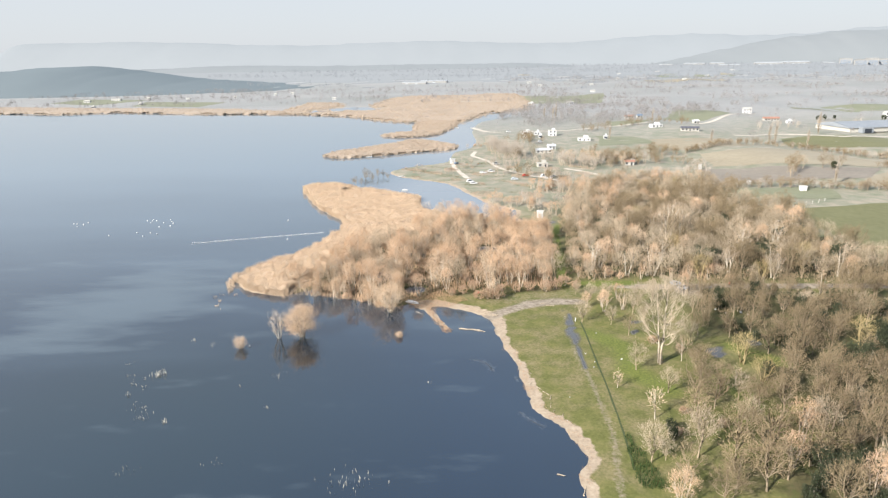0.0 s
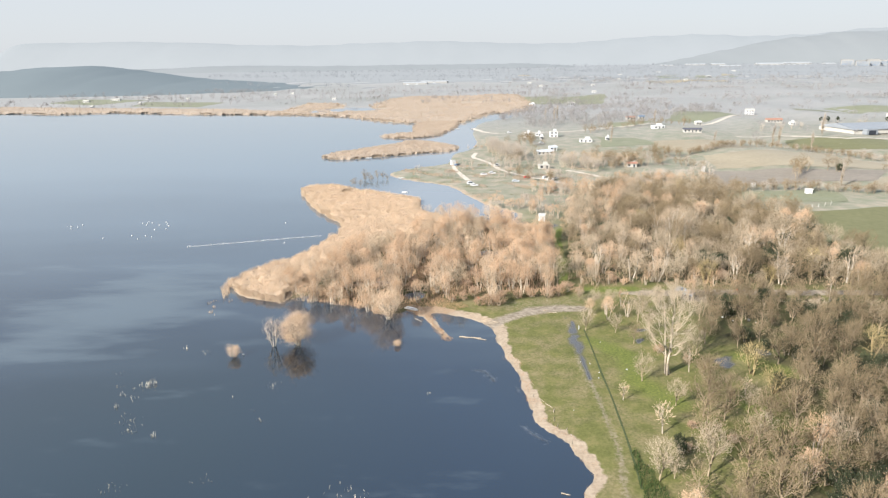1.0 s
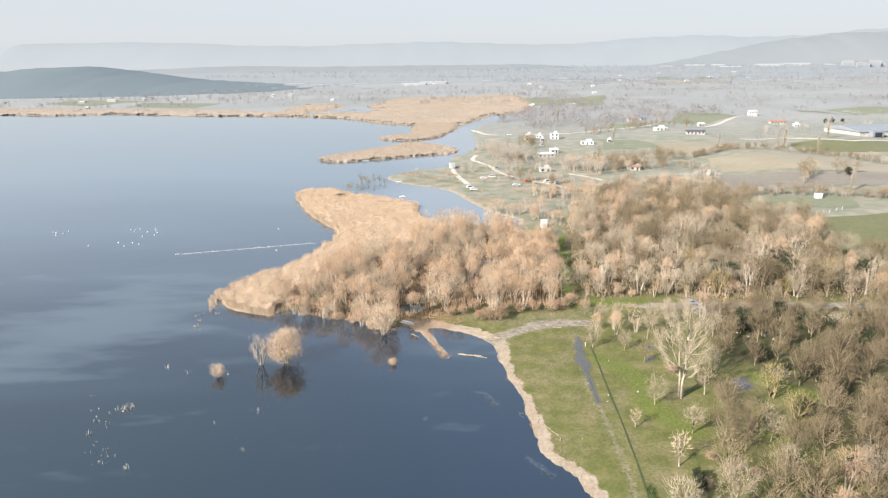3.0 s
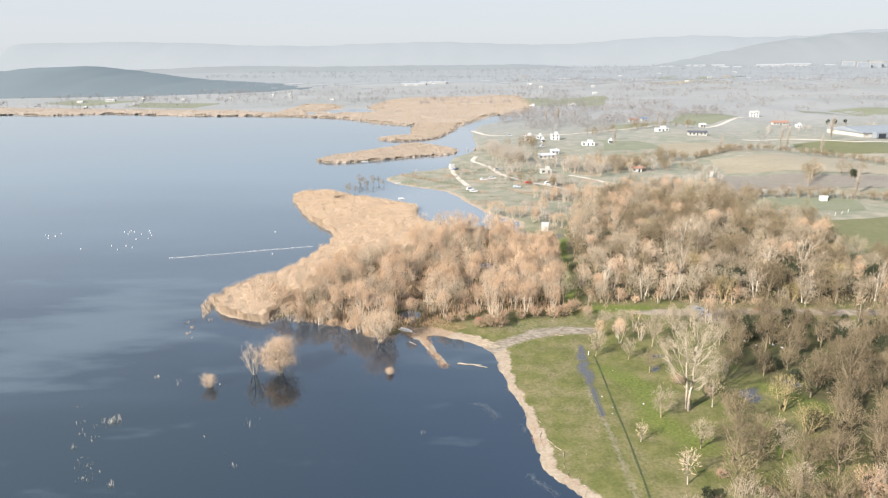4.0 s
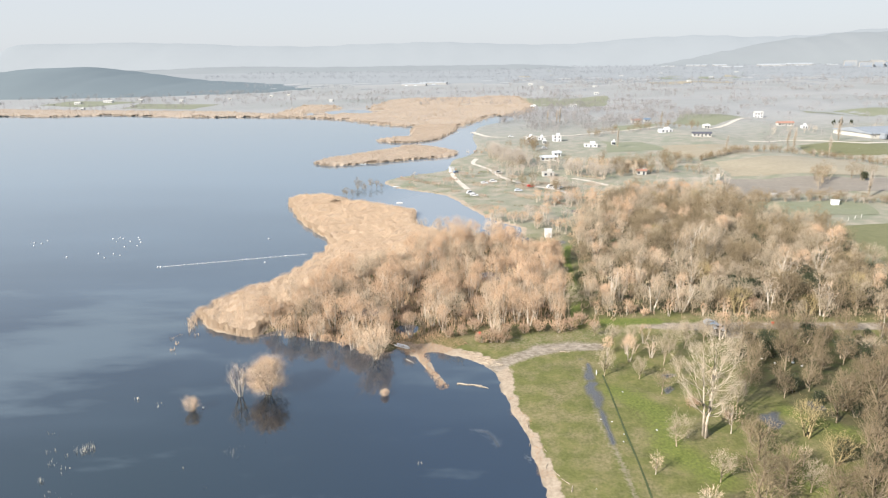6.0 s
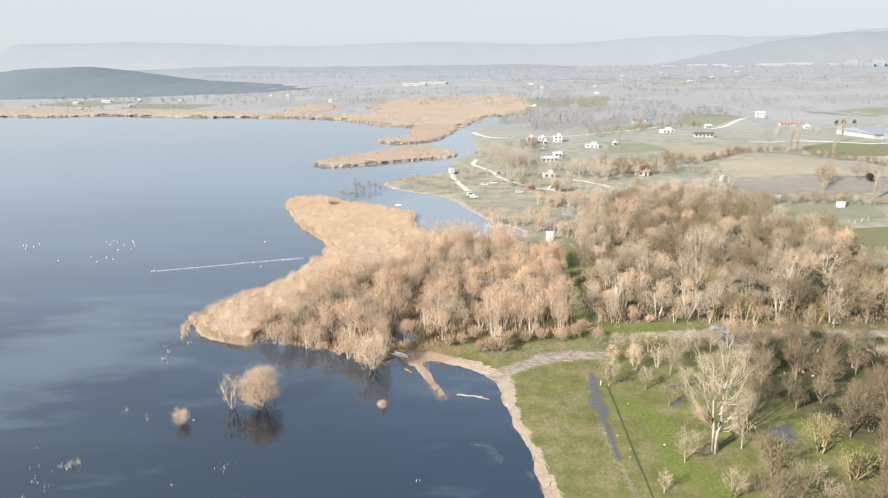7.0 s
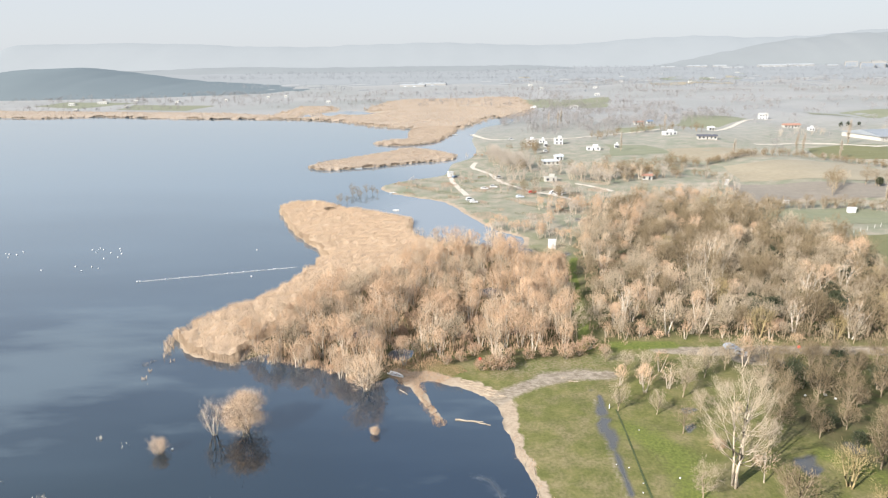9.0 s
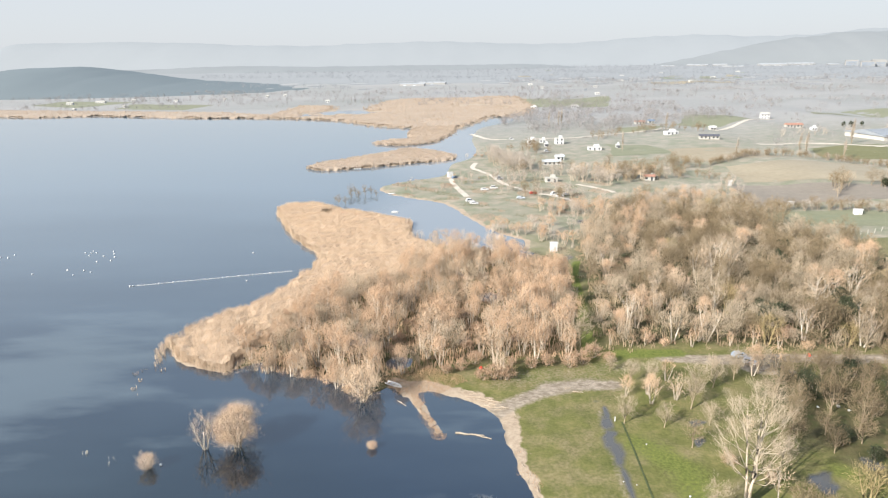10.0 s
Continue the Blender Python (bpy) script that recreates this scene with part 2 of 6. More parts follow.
# far wood and reeds: haze put into the colour as muted tones
FARWOOD = mottled("far_hazed_wood", (0.21, 0.196, 0.185), (0.25, 0.232, 0.218), 0.01, 0.95, 0.15, 0.1, 0, 0, "island", 0.3)
FAR_REED = mottled("far_hazed_reed", (0.31, 0.245, 0.18), (0.385, 0.31, 0.235), 0.02, 0.9, 0.15, 0.3, 0, 0, "island", 0.12)
GRAVEL = mottled("pale_gravel", (0.42, 0.36, 0.28), (0.66, 0.60, 0.51), 0.3, 0.95, 0.0, 3.0)
WHITE = plain("white_paint", (0.62, 0.61, 0.59), 0.5)
CREAM = plain("cream_plaster", (0.46, 0.44, 0.39), 0.8)
ROOF_RED = plain("red_tiles", (0.34, 0.19, 0.135), 0.8)
ROOF_GREY = plain("grey_sheet_roof", (0.52, 0.55, 0.58), 0.5)
DARK = plain("dark_opening", (0.035, 0.04, 0.05), 0.3)
BLUE = plain("blue_paint", (0.15, 0.20, 0.27), 0.4)
PALE = plain("pale_grey_cladding", (0.40, 0.41, 0.41), 0.6)
CARGREY = plain("dull_white_car_paint", (0.33, 0.34, 0.36), 0.35)
CARBLUE = plain("pale_blue_car_paint", (0.25, 0.32, 0.41), 0.3)
RED = plain("red_paint", (0.55, 0.06, 0.03), 0.5)
TYRE = plain("tyre_rubber", (0.02, 0.02, 0.02), 0.9)
WOODPOST = mottled("weathered_wood", (0.22, 0.17, 0.12), (0.5, 0.42, 0.31), 0.8, 0.9, 0, 6.0)
GLASS = plain("dark_glass", (0.03, 0.04, 0.05), 0.08)

# ---- plan ----
SHORE_NEAR = [(40, -400), (34, -100), (28, 20), (22, 70), (21.2, 92), (21, 97), (23.6, 101), (23.6, 104), (21.8, 108.5), (21, 112.5), (18.2, 116.2), (15.3, 121), (14.4, 128), (13.8, 136), (13.2, 142),
              (11, 150), (10.2, 156), (9, 161), (8.7, 167.5), (6, 171.5), (2.3, 175), (-3, 178), (-8.5, 180)]
SPIT = [(-9.0, 176.0), (-5.6, 167.6), (-3.0, 162.2), (-4.8, 161.0), (-7.9, 168.0), (-12.4, 177.0), (-16.4, 182)]
SHORE_REED = [(-21, 179.5), (-28, 184), (-34, 188), (-43, 191.5), (-51, 194.5), (-57, 190), (-63, 190), (-70.5, 193.5), (-75.5, 197.5), (-78.5, 206), (-75, 219),
              (-63.6, 234.5), (-58.5, 248), (-54.5, 272), (-54, 283.5), (-62, 295), (-77, 321), (-88, 348), (-94, 368), (-80, 377), (-60, 362), (-36, 346), (-23, 335)]
SHORE_INLET = [(-20, 309), (-4, 300), (9.6, 295.5), (23, 291.5), (27, 305), (16, 319), (5, 344), (-8, 376), (-27, 391), (-42, 404), (-48, 423),
               (-30, 445), (-10, 462), (-6, 507), (8, 532), (14, 575), (12, 620), (14, 690), (27, 760), (59, 808), (69, 864), (42, 875), (17, 790)]
SHORE_FAR = [(-2, 738), (-45, 744), (-60, 752), (-91, 769), (-120, 807), (-146, 840), (-196, 868), (-246, 887), (-290, 900), (-373, 905), (-522, 955), (-597, 937), (-700, 962), (-818, 999),
             (-1500, 1180), (-2700, 1300), (-2700, 5200), (4200, 5200), (4200, -400)]
ISLE = [(-107, 491), (-90, 482), (-70, 491), (-47, 502), (-33, 511), (-11, 520), (-3, 536), (-6, 549), (-22, 572), (-45, 586), (-60, 563), (-81, 538), (-101, 514)]
ISLE_FAR = [(-77, 624), (-65, 612), (-47, 610), (-24, 626), (-16, 658), (-5, 710), (-8, 765), (-45, 750), (-52, 705), (-47, 652), (-60, 649), (-74, 634)]
REEDS = [(-57, 189.5), (-63, 189.5), (-70.5, 193), (-75.5, 197.5), (-79, 206), (-75.5, 219), (-63.6, 234.5), (-58.5, 248), (-54.5, 272), (-54, 283.5), (-62, 295), (-77, 321),
         (-88, 348), (-94, 368), (-80, 377), (-60, 362), (-36, 346), (-23, 335), (-20, 309), (-8, 292), (-14, 268), (-30, 245), (-45, 224), (-55, 202)]
SWAMP_WOOD = [(-14, 186), (-22, 178), (-34, 186), (-52, 192), (-61, 199), (-51, 224), (-34, 245), (-16, 268), (-8, 290), (24, 289), (40, 276), (36, 240), (33, 196), (10, 191), (-4, 188)]
FAR_REEDS = [(-290, 903), (-246, 890), (-196, 871), (-146, 843), (-120, 810), (-91, 772), (-60, 755), (-45, 747), (-4, 742), (14, 788), (40, 880), (68, 876), (90, 905), (110, 1038), (107, 1260), (55, 1275), (27, 1238), (-87, 1236), (-124, 1186), (-141, 1049), (-138, 938), (-167, 942), (-207, 1092), (-256, 1100), (-256, 1000), (-262, 930)]
STRAND_REEDS = [(-1500, 1185), (-818, 1003), (-700, 966), (-597, 941), (-522, 959), (-373, 909), (-288, 897), (-246, 890), (-262, 935), (-340, 985), (-450, 1010), (-560, 1035), (-700, 1070), (-860, 1115), (-1500, 1340)]
WOOD = [(92, 40), (78, 84), (74, 100), (73, 112), (75, 124), (76, 136), (73, 150), (66, 164), (66, 180), (70, 189), (150, 189), (172, 150), (210, 60)]
WOOD_BACK = [(40, 201), (60, 204), (90, 200), (150, 199), (150, 225), (146, 250), (158, 297), (140, 322), (138, 350), (100, 362), (78, 352), (60, 330), (46, 292), (45, 272), (38, 212)]


POOLS = [(10, 240, 6.5), (-28, 209, 6.5), (-15.5, 194.5, 4.5), (0, 262, 3.5), (26, 286, 4.0), (-165, 970, 62), (-205, 925, 26), (20, 1085, 38), (75, 1040, 18), (-40, 830, 18), (-66, 356, 3.5)]


def smooth_loop(points, steps=4):
    """A closed Catmull-Rom curve through the points of a plan."""
    p = np.array(points, float)
    a, b, c, d = np.roll(p, 1, 0), p, np.roll(p, -1, 0), np.roll(p, -2, 0)
    out = []
    for k in range(steps):
        t = k / steps
        out.append(0.5 * (2 * b + (c - a) * t + (2 * a - 5 * b + 4 * c - d) * t * t + (3 * b - a - 3 * c + d) * t ** 3))
    return np.stack(out, 1).reshape(-1, 2)


def inside(x, y, poly):
    """Metres inside a closed outline (minus: outside)."""
    x, y = np.asarray(x, float), np.asarray(y, float)
    best, odd = np.full(x.shape, 1e18), np.zeros(x.shape, bool)
    q = np.roll(poly, -1, 0)
    for (ax, ay), (bx, by) in zip(poly, q):
        ex, ey = bx - ax, by - ay
        t = np.clip(((x - ax) * ex + (y - ay) * ey) / (ex * ex + ey * ey + 1e-9), 0, 1)
        best = np.minimum(best, (x - ax - t * ex) ** 2 + (y - ay - t * ey) ** 2)
        if ay != by:
            odd ^= ((ay > y) != (by > y)) & (x < ex * (y - ay) / (by - ay) + ax)
    return np.where(odd, 1, -1) * np.sqrt(best)


MAINLAND = np.concatenate([np.array(SHORE_NEAR[:2], float), smooth_loop(SHORE_NEAR + SPIT + SHORE_REED + SHORE_INLET + SHORE_FAR, 3)[6:-15], np.array(SHORE_FAR[-4:], float)])
ISLE, ISLE_FAR, REEDS, SWAMP_WOOD = (smooth_loop(p, 3) for p in (ISLE, ISLE_FAR, REEDS, SWAMP_WOOD))
FAR_REEDS, STRAND_REEDS, WOOD, WOOD_BACK = (np.array(p, float) for p in (FAR_REEDS, STRAND_REEDS, WOOD, WOOD_BACK))


def waves(x, y, size, seed):
    """Smooth irregular relief between about -1 and 1, in lumps of that size."""
    r = np.random.RandomState(seed)
    total = np.zeros(np.shape(x))
    for k in range(7):
        a, f = r.uniform(0, 6.28), r.uniform(0.6, 1.9) * 6.28 / size
        total = total + np.sin((np.cos(a) * x + np.sin(a) * y) * f + r.uniform(0, 6.28))
    return total / 3.4


def step(a, b, v):
    t = np.clip((v - a) / (b - a), 0, 1)
    return t * t * (3 - 2 * t)


def dry(x, y):
    """Metres inside the land, with a ragged water's edge."""
    d = np.maximum(np.maximum(inside(x, y, MAINLAND), inside(x, y, ISLE)), inside(x, y, ISLE_FAR))
    return d + 0.5 * waves(x, y, 9.0, 3) + 0.25 * waves(x, y, 3.5, 4)


def swamp(x, y):
    return np.maximum.reduce([step(-2, 3, inside(x, y, p)) for p in (REEDS, SWAMP_WOOD, ISLE, ISLE_FAR)])


def land(x, y, d=None):
    """Height of the ground."""
    x, y = np.asarray(x, float), np.asarray(y, float)
    d = dry(x, y) if d is None else d
    z = np.where(d < 0, np.maximum(-1.6, d * 0.16), 0.55 * (1 - np.exp(-np.maximum(d, 0) / 5.0)))
    wet = swamp(x, y) * (d > 0)
    for px, py, r in POOLS:
        z = z - 0.9 * np.exp(-((x - px) ** 2 + (y - py) ** 2) / (r * r))
    z = z * (1 - wet) + wet * np.minimum(z, 0.20 + 0.18 * waves(x, y, 16.0, 8))
    z = z + (d > 8) * 0.10 * waves(x, y, 14.0, 5) * (1 - wet)
    rise = step(110, 200, x) * step(250, 420, y)
    z = z + rise * (1.6 + 2.0 * waves(x, y, 160.0, 6)) + step(20, 300, d) * step(900, 2600, y) * 14.0
    return z


# ---- ground and lake ----
def lines(lo, fine_lo, fine_hi, hi, fine, growth, most):
    out = list(np.arange(fine_lo, fine_hi, fine))
    for sign, edge, stop in ((1, fine_hi, hi), (-1, fine_lo, lo)):
        v, s, side = edge, fine, []
        while sign * (stop - v) > 0:
            side.append(v)
            s = min(s * growth, most)
            v += sign * s
        side.append(stop)
        out = out + side if sign > 0 else side[::-1] + out
    return np.unique(np.round(out, 3))


def sheet(name, xs, ys, zs, mat):
    """A grid of quads as one object."""
    nx, ny = len(xs), len(ys)
    me = bpy.data.meshes.new(name)
    gx, gy = np.meshgrid(xs, ys)
    co = np.stack([gx, gy, zs], -1).reshape(-1, 3)
    i = (np.arange(ny - 1)[:, None] * nx + np.arange(nx - 1)[None]).reshape(-1)
    quads = np.stack([i, i + 1, i + nx + 1, i + nx], 1)
    fill(me, co, quads)
    me.polygons.foreach_set("use_smooth", np.ones(len(quads), bool))
    me.materials.append(mat)
    return new(name, me)


def fill(me, co, faces):
    """Vertices and equal-sided faces into a mesh."""
    co, faces = np.asarray(co, np.float32), np.asarray(faces, np.int32)
    me.vertices.add(len(co))
    me.vertices.foreach_set("co", co.ravel())
    me.loops.add(faces.size)
    me.loops.foreach_set("vertex_index", faces.ravel())
    me.polygons.add(len(faces))
    me.polygons.foreach_set("loop_start", np.arange(0, faces.size, faces.shape[1], dtype=np.int32))
    me.update(calc_edges=True)


GX = lines(-2600, -30, 70, 4100, 1.4, 1.045, 80)
GY = lines(-380, 85, 200, 4900, 1.4, 1.024, 80)
gx, gy = np.meshgrid(GX, GY)
gd = dry(gx, gy)
GROUND_Z = land(gx, gy, gd)
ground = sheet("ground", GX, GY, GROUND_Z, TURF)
tagged(ground, "grassy lakeside ground with pale muddy strand, shade-dark leaf litter and haze-grey far plain", "ground", kind="structure")
# where the shade-darkened litter covers the ground
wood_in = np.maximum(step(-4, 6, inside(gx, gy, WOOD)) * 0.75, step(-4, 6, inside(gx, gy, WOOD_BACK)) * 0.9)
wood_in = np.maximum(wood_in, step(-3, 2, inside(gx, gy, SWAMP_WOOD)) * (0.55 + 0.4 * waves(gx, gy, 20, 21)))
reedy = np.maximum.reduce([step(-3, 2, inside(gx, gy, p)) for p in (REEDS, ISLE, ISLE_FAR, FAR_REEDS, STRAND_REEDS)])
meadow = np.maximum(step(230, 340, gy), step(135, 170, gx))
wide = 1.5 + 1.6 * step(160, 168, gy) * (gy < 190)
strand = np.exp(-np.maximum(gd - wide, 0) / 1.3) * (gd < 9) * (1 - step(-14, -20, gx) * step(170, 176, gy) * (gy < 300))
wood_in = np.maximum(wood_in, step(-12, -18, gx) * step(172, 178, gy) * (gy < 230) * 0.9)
# round dark patch painted for shade at the wood's near corner
shade_x, shade_y = (gx - 66) / 12.0, (gy - 89) / 13.0
wood_in = np.maximum(wood_in, (1 - step(0.6, 1.2, np.hypot(shade_x, shade_y) + 0.2 * waves(gx, gy, 7, 78))) * 0.8)
zone = np.zeros((gx.size, 4), np.float32)
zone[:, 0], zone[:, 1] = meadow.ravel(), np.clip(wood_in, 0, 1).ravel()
# alpha grows with distance and lays the painted haze over the plain
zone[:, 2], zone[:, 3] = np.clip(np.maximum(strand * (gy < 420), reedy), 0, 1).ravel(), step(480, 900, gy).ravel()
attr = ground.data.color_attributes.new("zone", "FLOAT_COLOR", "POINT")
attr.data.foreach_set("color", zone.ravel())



def along(points, half, soft):
    """How far each place of the sheet is worn by a track along these points."""
    near = np.full(gx.shape, 1e9)
    for (ax, ay), (bx, by) in zip(points[:-1], points[1:]):
        ex, ey = bx - ax, by - ay
        t = np.clip(((gx - ax) * ex + (gy - ay) * ey) / (ex * ex + ey * ey), 0, 1)
        near = np.minimum(near, np.hypot(gx - ax - t * ex, gy - ay - t * ey))
    return 1 - step(half - soft, half + soft, near)


def pool(x, y, rx, ry, turn):
    a = radians(turn)
    u, v = (gx - x) * math.cos(a) + (gy - y) * math.sin(a), (gy - y) * math.cos(a) - (gx - x) * math.sin(a)
    return 1 - step(0.5, 1.3, np.hypot(u / rx, v / ry) + 0.25 * waves(gx, gy, 5, 77))


mud_in = np.maximum.reduce([along([(7, 169.5), (12, 174), (18, 178), (26, 181), (36, 182)], 2.4, 1.6) * 0.8, along([(20, 181), (30, 183), (36, 181.5)], 2.2, 2.0) * 0.8,
                            along([(10, 184), (22, 187), (34, 189), (44, 191)], 5.0, 4.0) * 0.36, along([(52, 196), (64, 194.5), (80, 195.5), (100, 195), (150, 194)], 2.4, 1.2), along([(72, 191), (78, 189)], 3.5, 1.5) * 0.8,
                            along([(27.5, 90), (30.6, 112), (30.3, 128), (29.4, 146), (30, 170)], 1.1, 1.0) * 0.5])
lush = np.maximum.reduce([along([(33, 196), (35.6, 214), (38, 238), (40.5, 262), (43.5, 274)], 1.5, 0.8), along([(38, 198), (56, 198.5)], 2.6, 1.5) * 0.9,
                          along([(36, 158), (42, 150), (41, 136), (46, 128)], 4.0, 3.5) * 0.7, along([(62, 128), (66, 118), (60, 104)], 3.0, 3.0) * 0.7, along([(70, 150), (80, 140)], 3.0, 3.0) * 0.6])
soaked = np.maximum.reduce([np.exp(-(gd / 0.5) ** 2) * (gy < 172) * (gx > 4) * 0.6, pool(31.2, 170, 0.9, 6, 4), pool(30.3, 158, 1.7, 10, 1), pool(29.9, 144, 0.8, 9, 0), pool(58, 335, 5, 6, 0), pool(41, 280, 3, 4, 0), pool(65.0, 146.5, 2.6, 4.2, -25), pool(49.6, 166, 2.0, 1.4, 20), pool(47.5, 159, 1.0, 2.6, -40), pool(77, 152, 2.0, 2.5, 0)])
wear = np.ones((gx.size, 4), np.float32)
wear[:, 0], wear[:, 1], wear[:, 2] = mud_in.ravel(), lush.ravel(), soaked.ravel()
attr = ground.data.color_attributes.new("wear", "FLOAT_COLOR", "POINT")
attr.data.foreach_set("color", wear.ravel())

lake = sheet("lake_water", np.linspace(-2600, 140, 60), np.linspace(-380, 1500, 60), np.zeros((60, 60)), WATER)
tagged(lake, "dark blue calm lake water with wind streaks", "water", kind="structure")


def at(x, y, up=0.0):
    """Height of the ground at a place, between the sheet's lines."""
    i = int(np.clip(np.searchsorted(GX, x) - 1, 0, len(GX) - 2))
    j = int(np.clip(np.searchsorted(GY, y) - 1, 0, len(GY) - 2))
    u, v = (x - GX[i]) / (GX[i + 1] - GX[i]), (y - GY[j]) / (GY[j + 1] - GY[j])
    a, b = GROUND_Z[j, i] * (1 - u) + GROUND_Z[j, i + 1] * u, GROUND_Z[j + 1, i] * (1 - u) + GROUND_Z[j + 1, i + 1] * u
    return float(a * (1 - v) + b * v) + up


def ribbon(name, points, width, mat, label, up=0.05, category="track"):
    """A track draped over the ground along a line of plan points."""
    p = np.array(points, float)
    fine = []
    for a, b in zip(p[:-1], p[1:]):
        n = max(2, int(np.hypot(*(b - a)) / 3))
        fine += [a + (b - a) * k / n for k in range(n)]
    fine = np.array(fine + [p[-1]])
    for _ in range(4):
        fine[1:-1] = (fine[:-2] + 2 * fine[1:-1] + fine[2:]) / 4
    tang = np.gradient(fine, axis=0)
    tang /= np.linalg.norm(tang, axis=1)[:, None]
    side = np.stack([-tang[:, 1], tang[:, 0]], 1)
    w = width * (0.5 + 0.09 * waves(fine[:, 0], fine[:, 1], 7, 31))[:, None]
    rows = [fine + side * w * k for k in (-1, -0.5, 0, 0.5, 1)]
    co = np.concatenate([np.column_stack([r, np.maximum(land(r[:, 0], r[:, 1]), 0.0) + up]) for r in rows])
    n = len(fine)
    i = (np.arange(4)[:, None] * n + np.arange(n - 1)[None]).reshape(-1)
    me = bpy.data.meshes.new(name)
    fill(me, co, np.stack([i, i + n, i + n + 1, i + 1], 1))
    me.materials.append(mat)
    return tagged(new(name, me), label, category, kind="structure")


def field(name, corners, mat, label, up=0.12):
    """A cultivated patch draped over the ground between four corners."""
    a, b, c, d = (np.array(v, float) for v in corners)
    n = 24
    u, v = np.meshgrid(np.linspace(0, 1, n), np.linspace(0, 1, n))
    u, v = u[..., None], v[..., None]
    p = (a * (1 - u) + b * u) * (1 - v) + (d * (1 - u) + c * u) * v
    p = p + np.stack([waves(p[..., 0], p[..., 1], 60, 41), waves(p[..., 0], p[..., 1], 60, 42)], -1) * 2.5
    co = np.dstack([p, land(p[..., 0], p[..., 1]) + up]).reshape(-1, 3)
    i = (np.arange(n - 1)[:, None] * n + np.arange(n - 1)[None]).reshape(-1)
    me = bpy.data.meshes.new(name)
    fill(me, co, np.stack([i, i + 1, i + n + 1, i + n], 1))
    me.polygons.foreach_set("use_smooth", np.ones((n - 1) ** 2, bool))
    me.materials.append(mat)
    return tagged(new(name, me), label, "field", kind="structure")


FIELD_TAN = mottled("dry_stubble", (0.235, 0.195, 0.13), (0.32, 0.275, 0.19), 0.03, 0.95, 0.14, 0.4)
FIELD_BROWN = mottled("ploughed_soil", (0.175, 0.15, 0.118), (0.25, 0.215, 0.17), 0.03, 0.95, 0.14, 0.4)
FIELD_GREEN = mottled("winter_wheat", (0.112, 0.112, 0.046), (0.17, 0.162, 0.076), 0.03, 0.95, 0.12, 0.4)
FIELD_PALE = mottled("pale_pasture", (0.15, 0.158, 0.09), (0.215, 0.212, 0.135), 0.03, 0.95, 0.14, 0.4)
field("field", [(150, 222), (330, 190), (330, 338), (160, 300)], FIELD_GREEN, "green field of young winter wheat")
field("field", [(143, 325), (195, 322), (200, 346), (140, 362)], FIELD_PALE, "pale green pasture beside the wood")
field("field", [(142, 368), (245, 372), (262, 398), (160, 416)], FIELD_BROWN, "brown ploughed field between hedges")
field("field", [(168, 424), (285, 398), (270, 480), (180, 478)], FIELD_TAN, "dry tan stubble field on a low rise")
field("field", [(215, 350), (320, 340), (340, 380), (262, 385)], FIELD_TAN, "dry tan stubble field")
field("field", [(160, 500), (225, 500), (230, 555), (165, 560)], FIELD_TAN, "dry yellowish stubble field")
field("field", [(260, 505), (420, 480), (440, 545), (280, 560)], FIELD_GREEN, "yellow-green field behind the hedge")
field("field", [(118, 530), (165, 540), (160, 590), (125, 600)], FIELD_PALE, "small green field beside white houses")
field("field", [(232, 738), (264, 720), (331, 788), (289, 880)], FIELD_PALE, "long green field beside the road")
field("field", [(60, 1030), (220, 1010), (260, 1180), (95, 1210)], FIELD_PALE, "pale green far field")
field("field", [(420, 822), (640, 790), (700, 900), (443, 890)], FIELD_PALE, "green far field")
field("field", [(158, 676), (180, 676), (216, 714), (162, 716)], FIELD_PALE, "narrow green field behind the road")
field("field", [(900, 1200), (1400, 1150), (1500, 1500), (960, 1520)], FIELD_PALE, "green far field")
field("field", [(-560, 1085), (-430, 1050), (-420, 1150), (-580, 1190)], FIELD_PALE, "pale meadow at the foot of the hill")
field("field", [(-760, 1180), (-640, 1120), (-600, 1240), (-760, 1280)], FIELD_PALE, "pale meadow at the foot of the hill")

ribbon("track", [(12, 508), (8, 485), (20, 460), (26, 428), (42, 400), (54, 390), (62, 376)], 3.2, GRAVEL, "pale gravel track through the picnic ground", 0.15)
ribbon("track", [(70, 424), (78, 415), (87, 400)], 3.2, GRAVEL, "pale gravel track", 0.15)
ribbon("track", [(-6, 452), (-4, 428), (1, 405), (4, 392)], 3.2, GRAVEL, "pale gravel track beside the inlet", 0.15)
ribbon("track", [(12, 690), (22, 655), (30, 640), (44, 640)], 4.5, GRAVEL, "pale gravel track by the channel", 0.2)
ribbon("road", [(60, 640), (108, 648), (142, 668), (211, 684)], 4.0, GRAVEL, "pale straight country road", 0.25, "road")
ribbon("road", [(250, 590), (287, 596), (306, 560), (321, 545), (370, 566), (430, 590), (620, 680)], 5.0, GRAVEL, "pale country road past the barn", 0.25, "road")
ribbon("road", [(255, 695), (285, 725), (320, 768), (366, 806)], 5.0, GRAVEL, "pale country road", 0.25, "road")

# the ditch: a dark cut beside the track, and standing water
DITCH_SOIL = mottled("dark_wet_soil", (0.04, 0.055, 0.02), (0.09, 0.10, 0.04), 0.8, 0.8, 0, 4.0)
ribbon("ditch", [(34, 166), (33.9, 154), (33.4, 142), (33.5, 132), (32.6, 110), (31.6, 98)], 0.4, DITCH_SOIL, "narrow dark ditch through the grass", 0.06, "ditch")

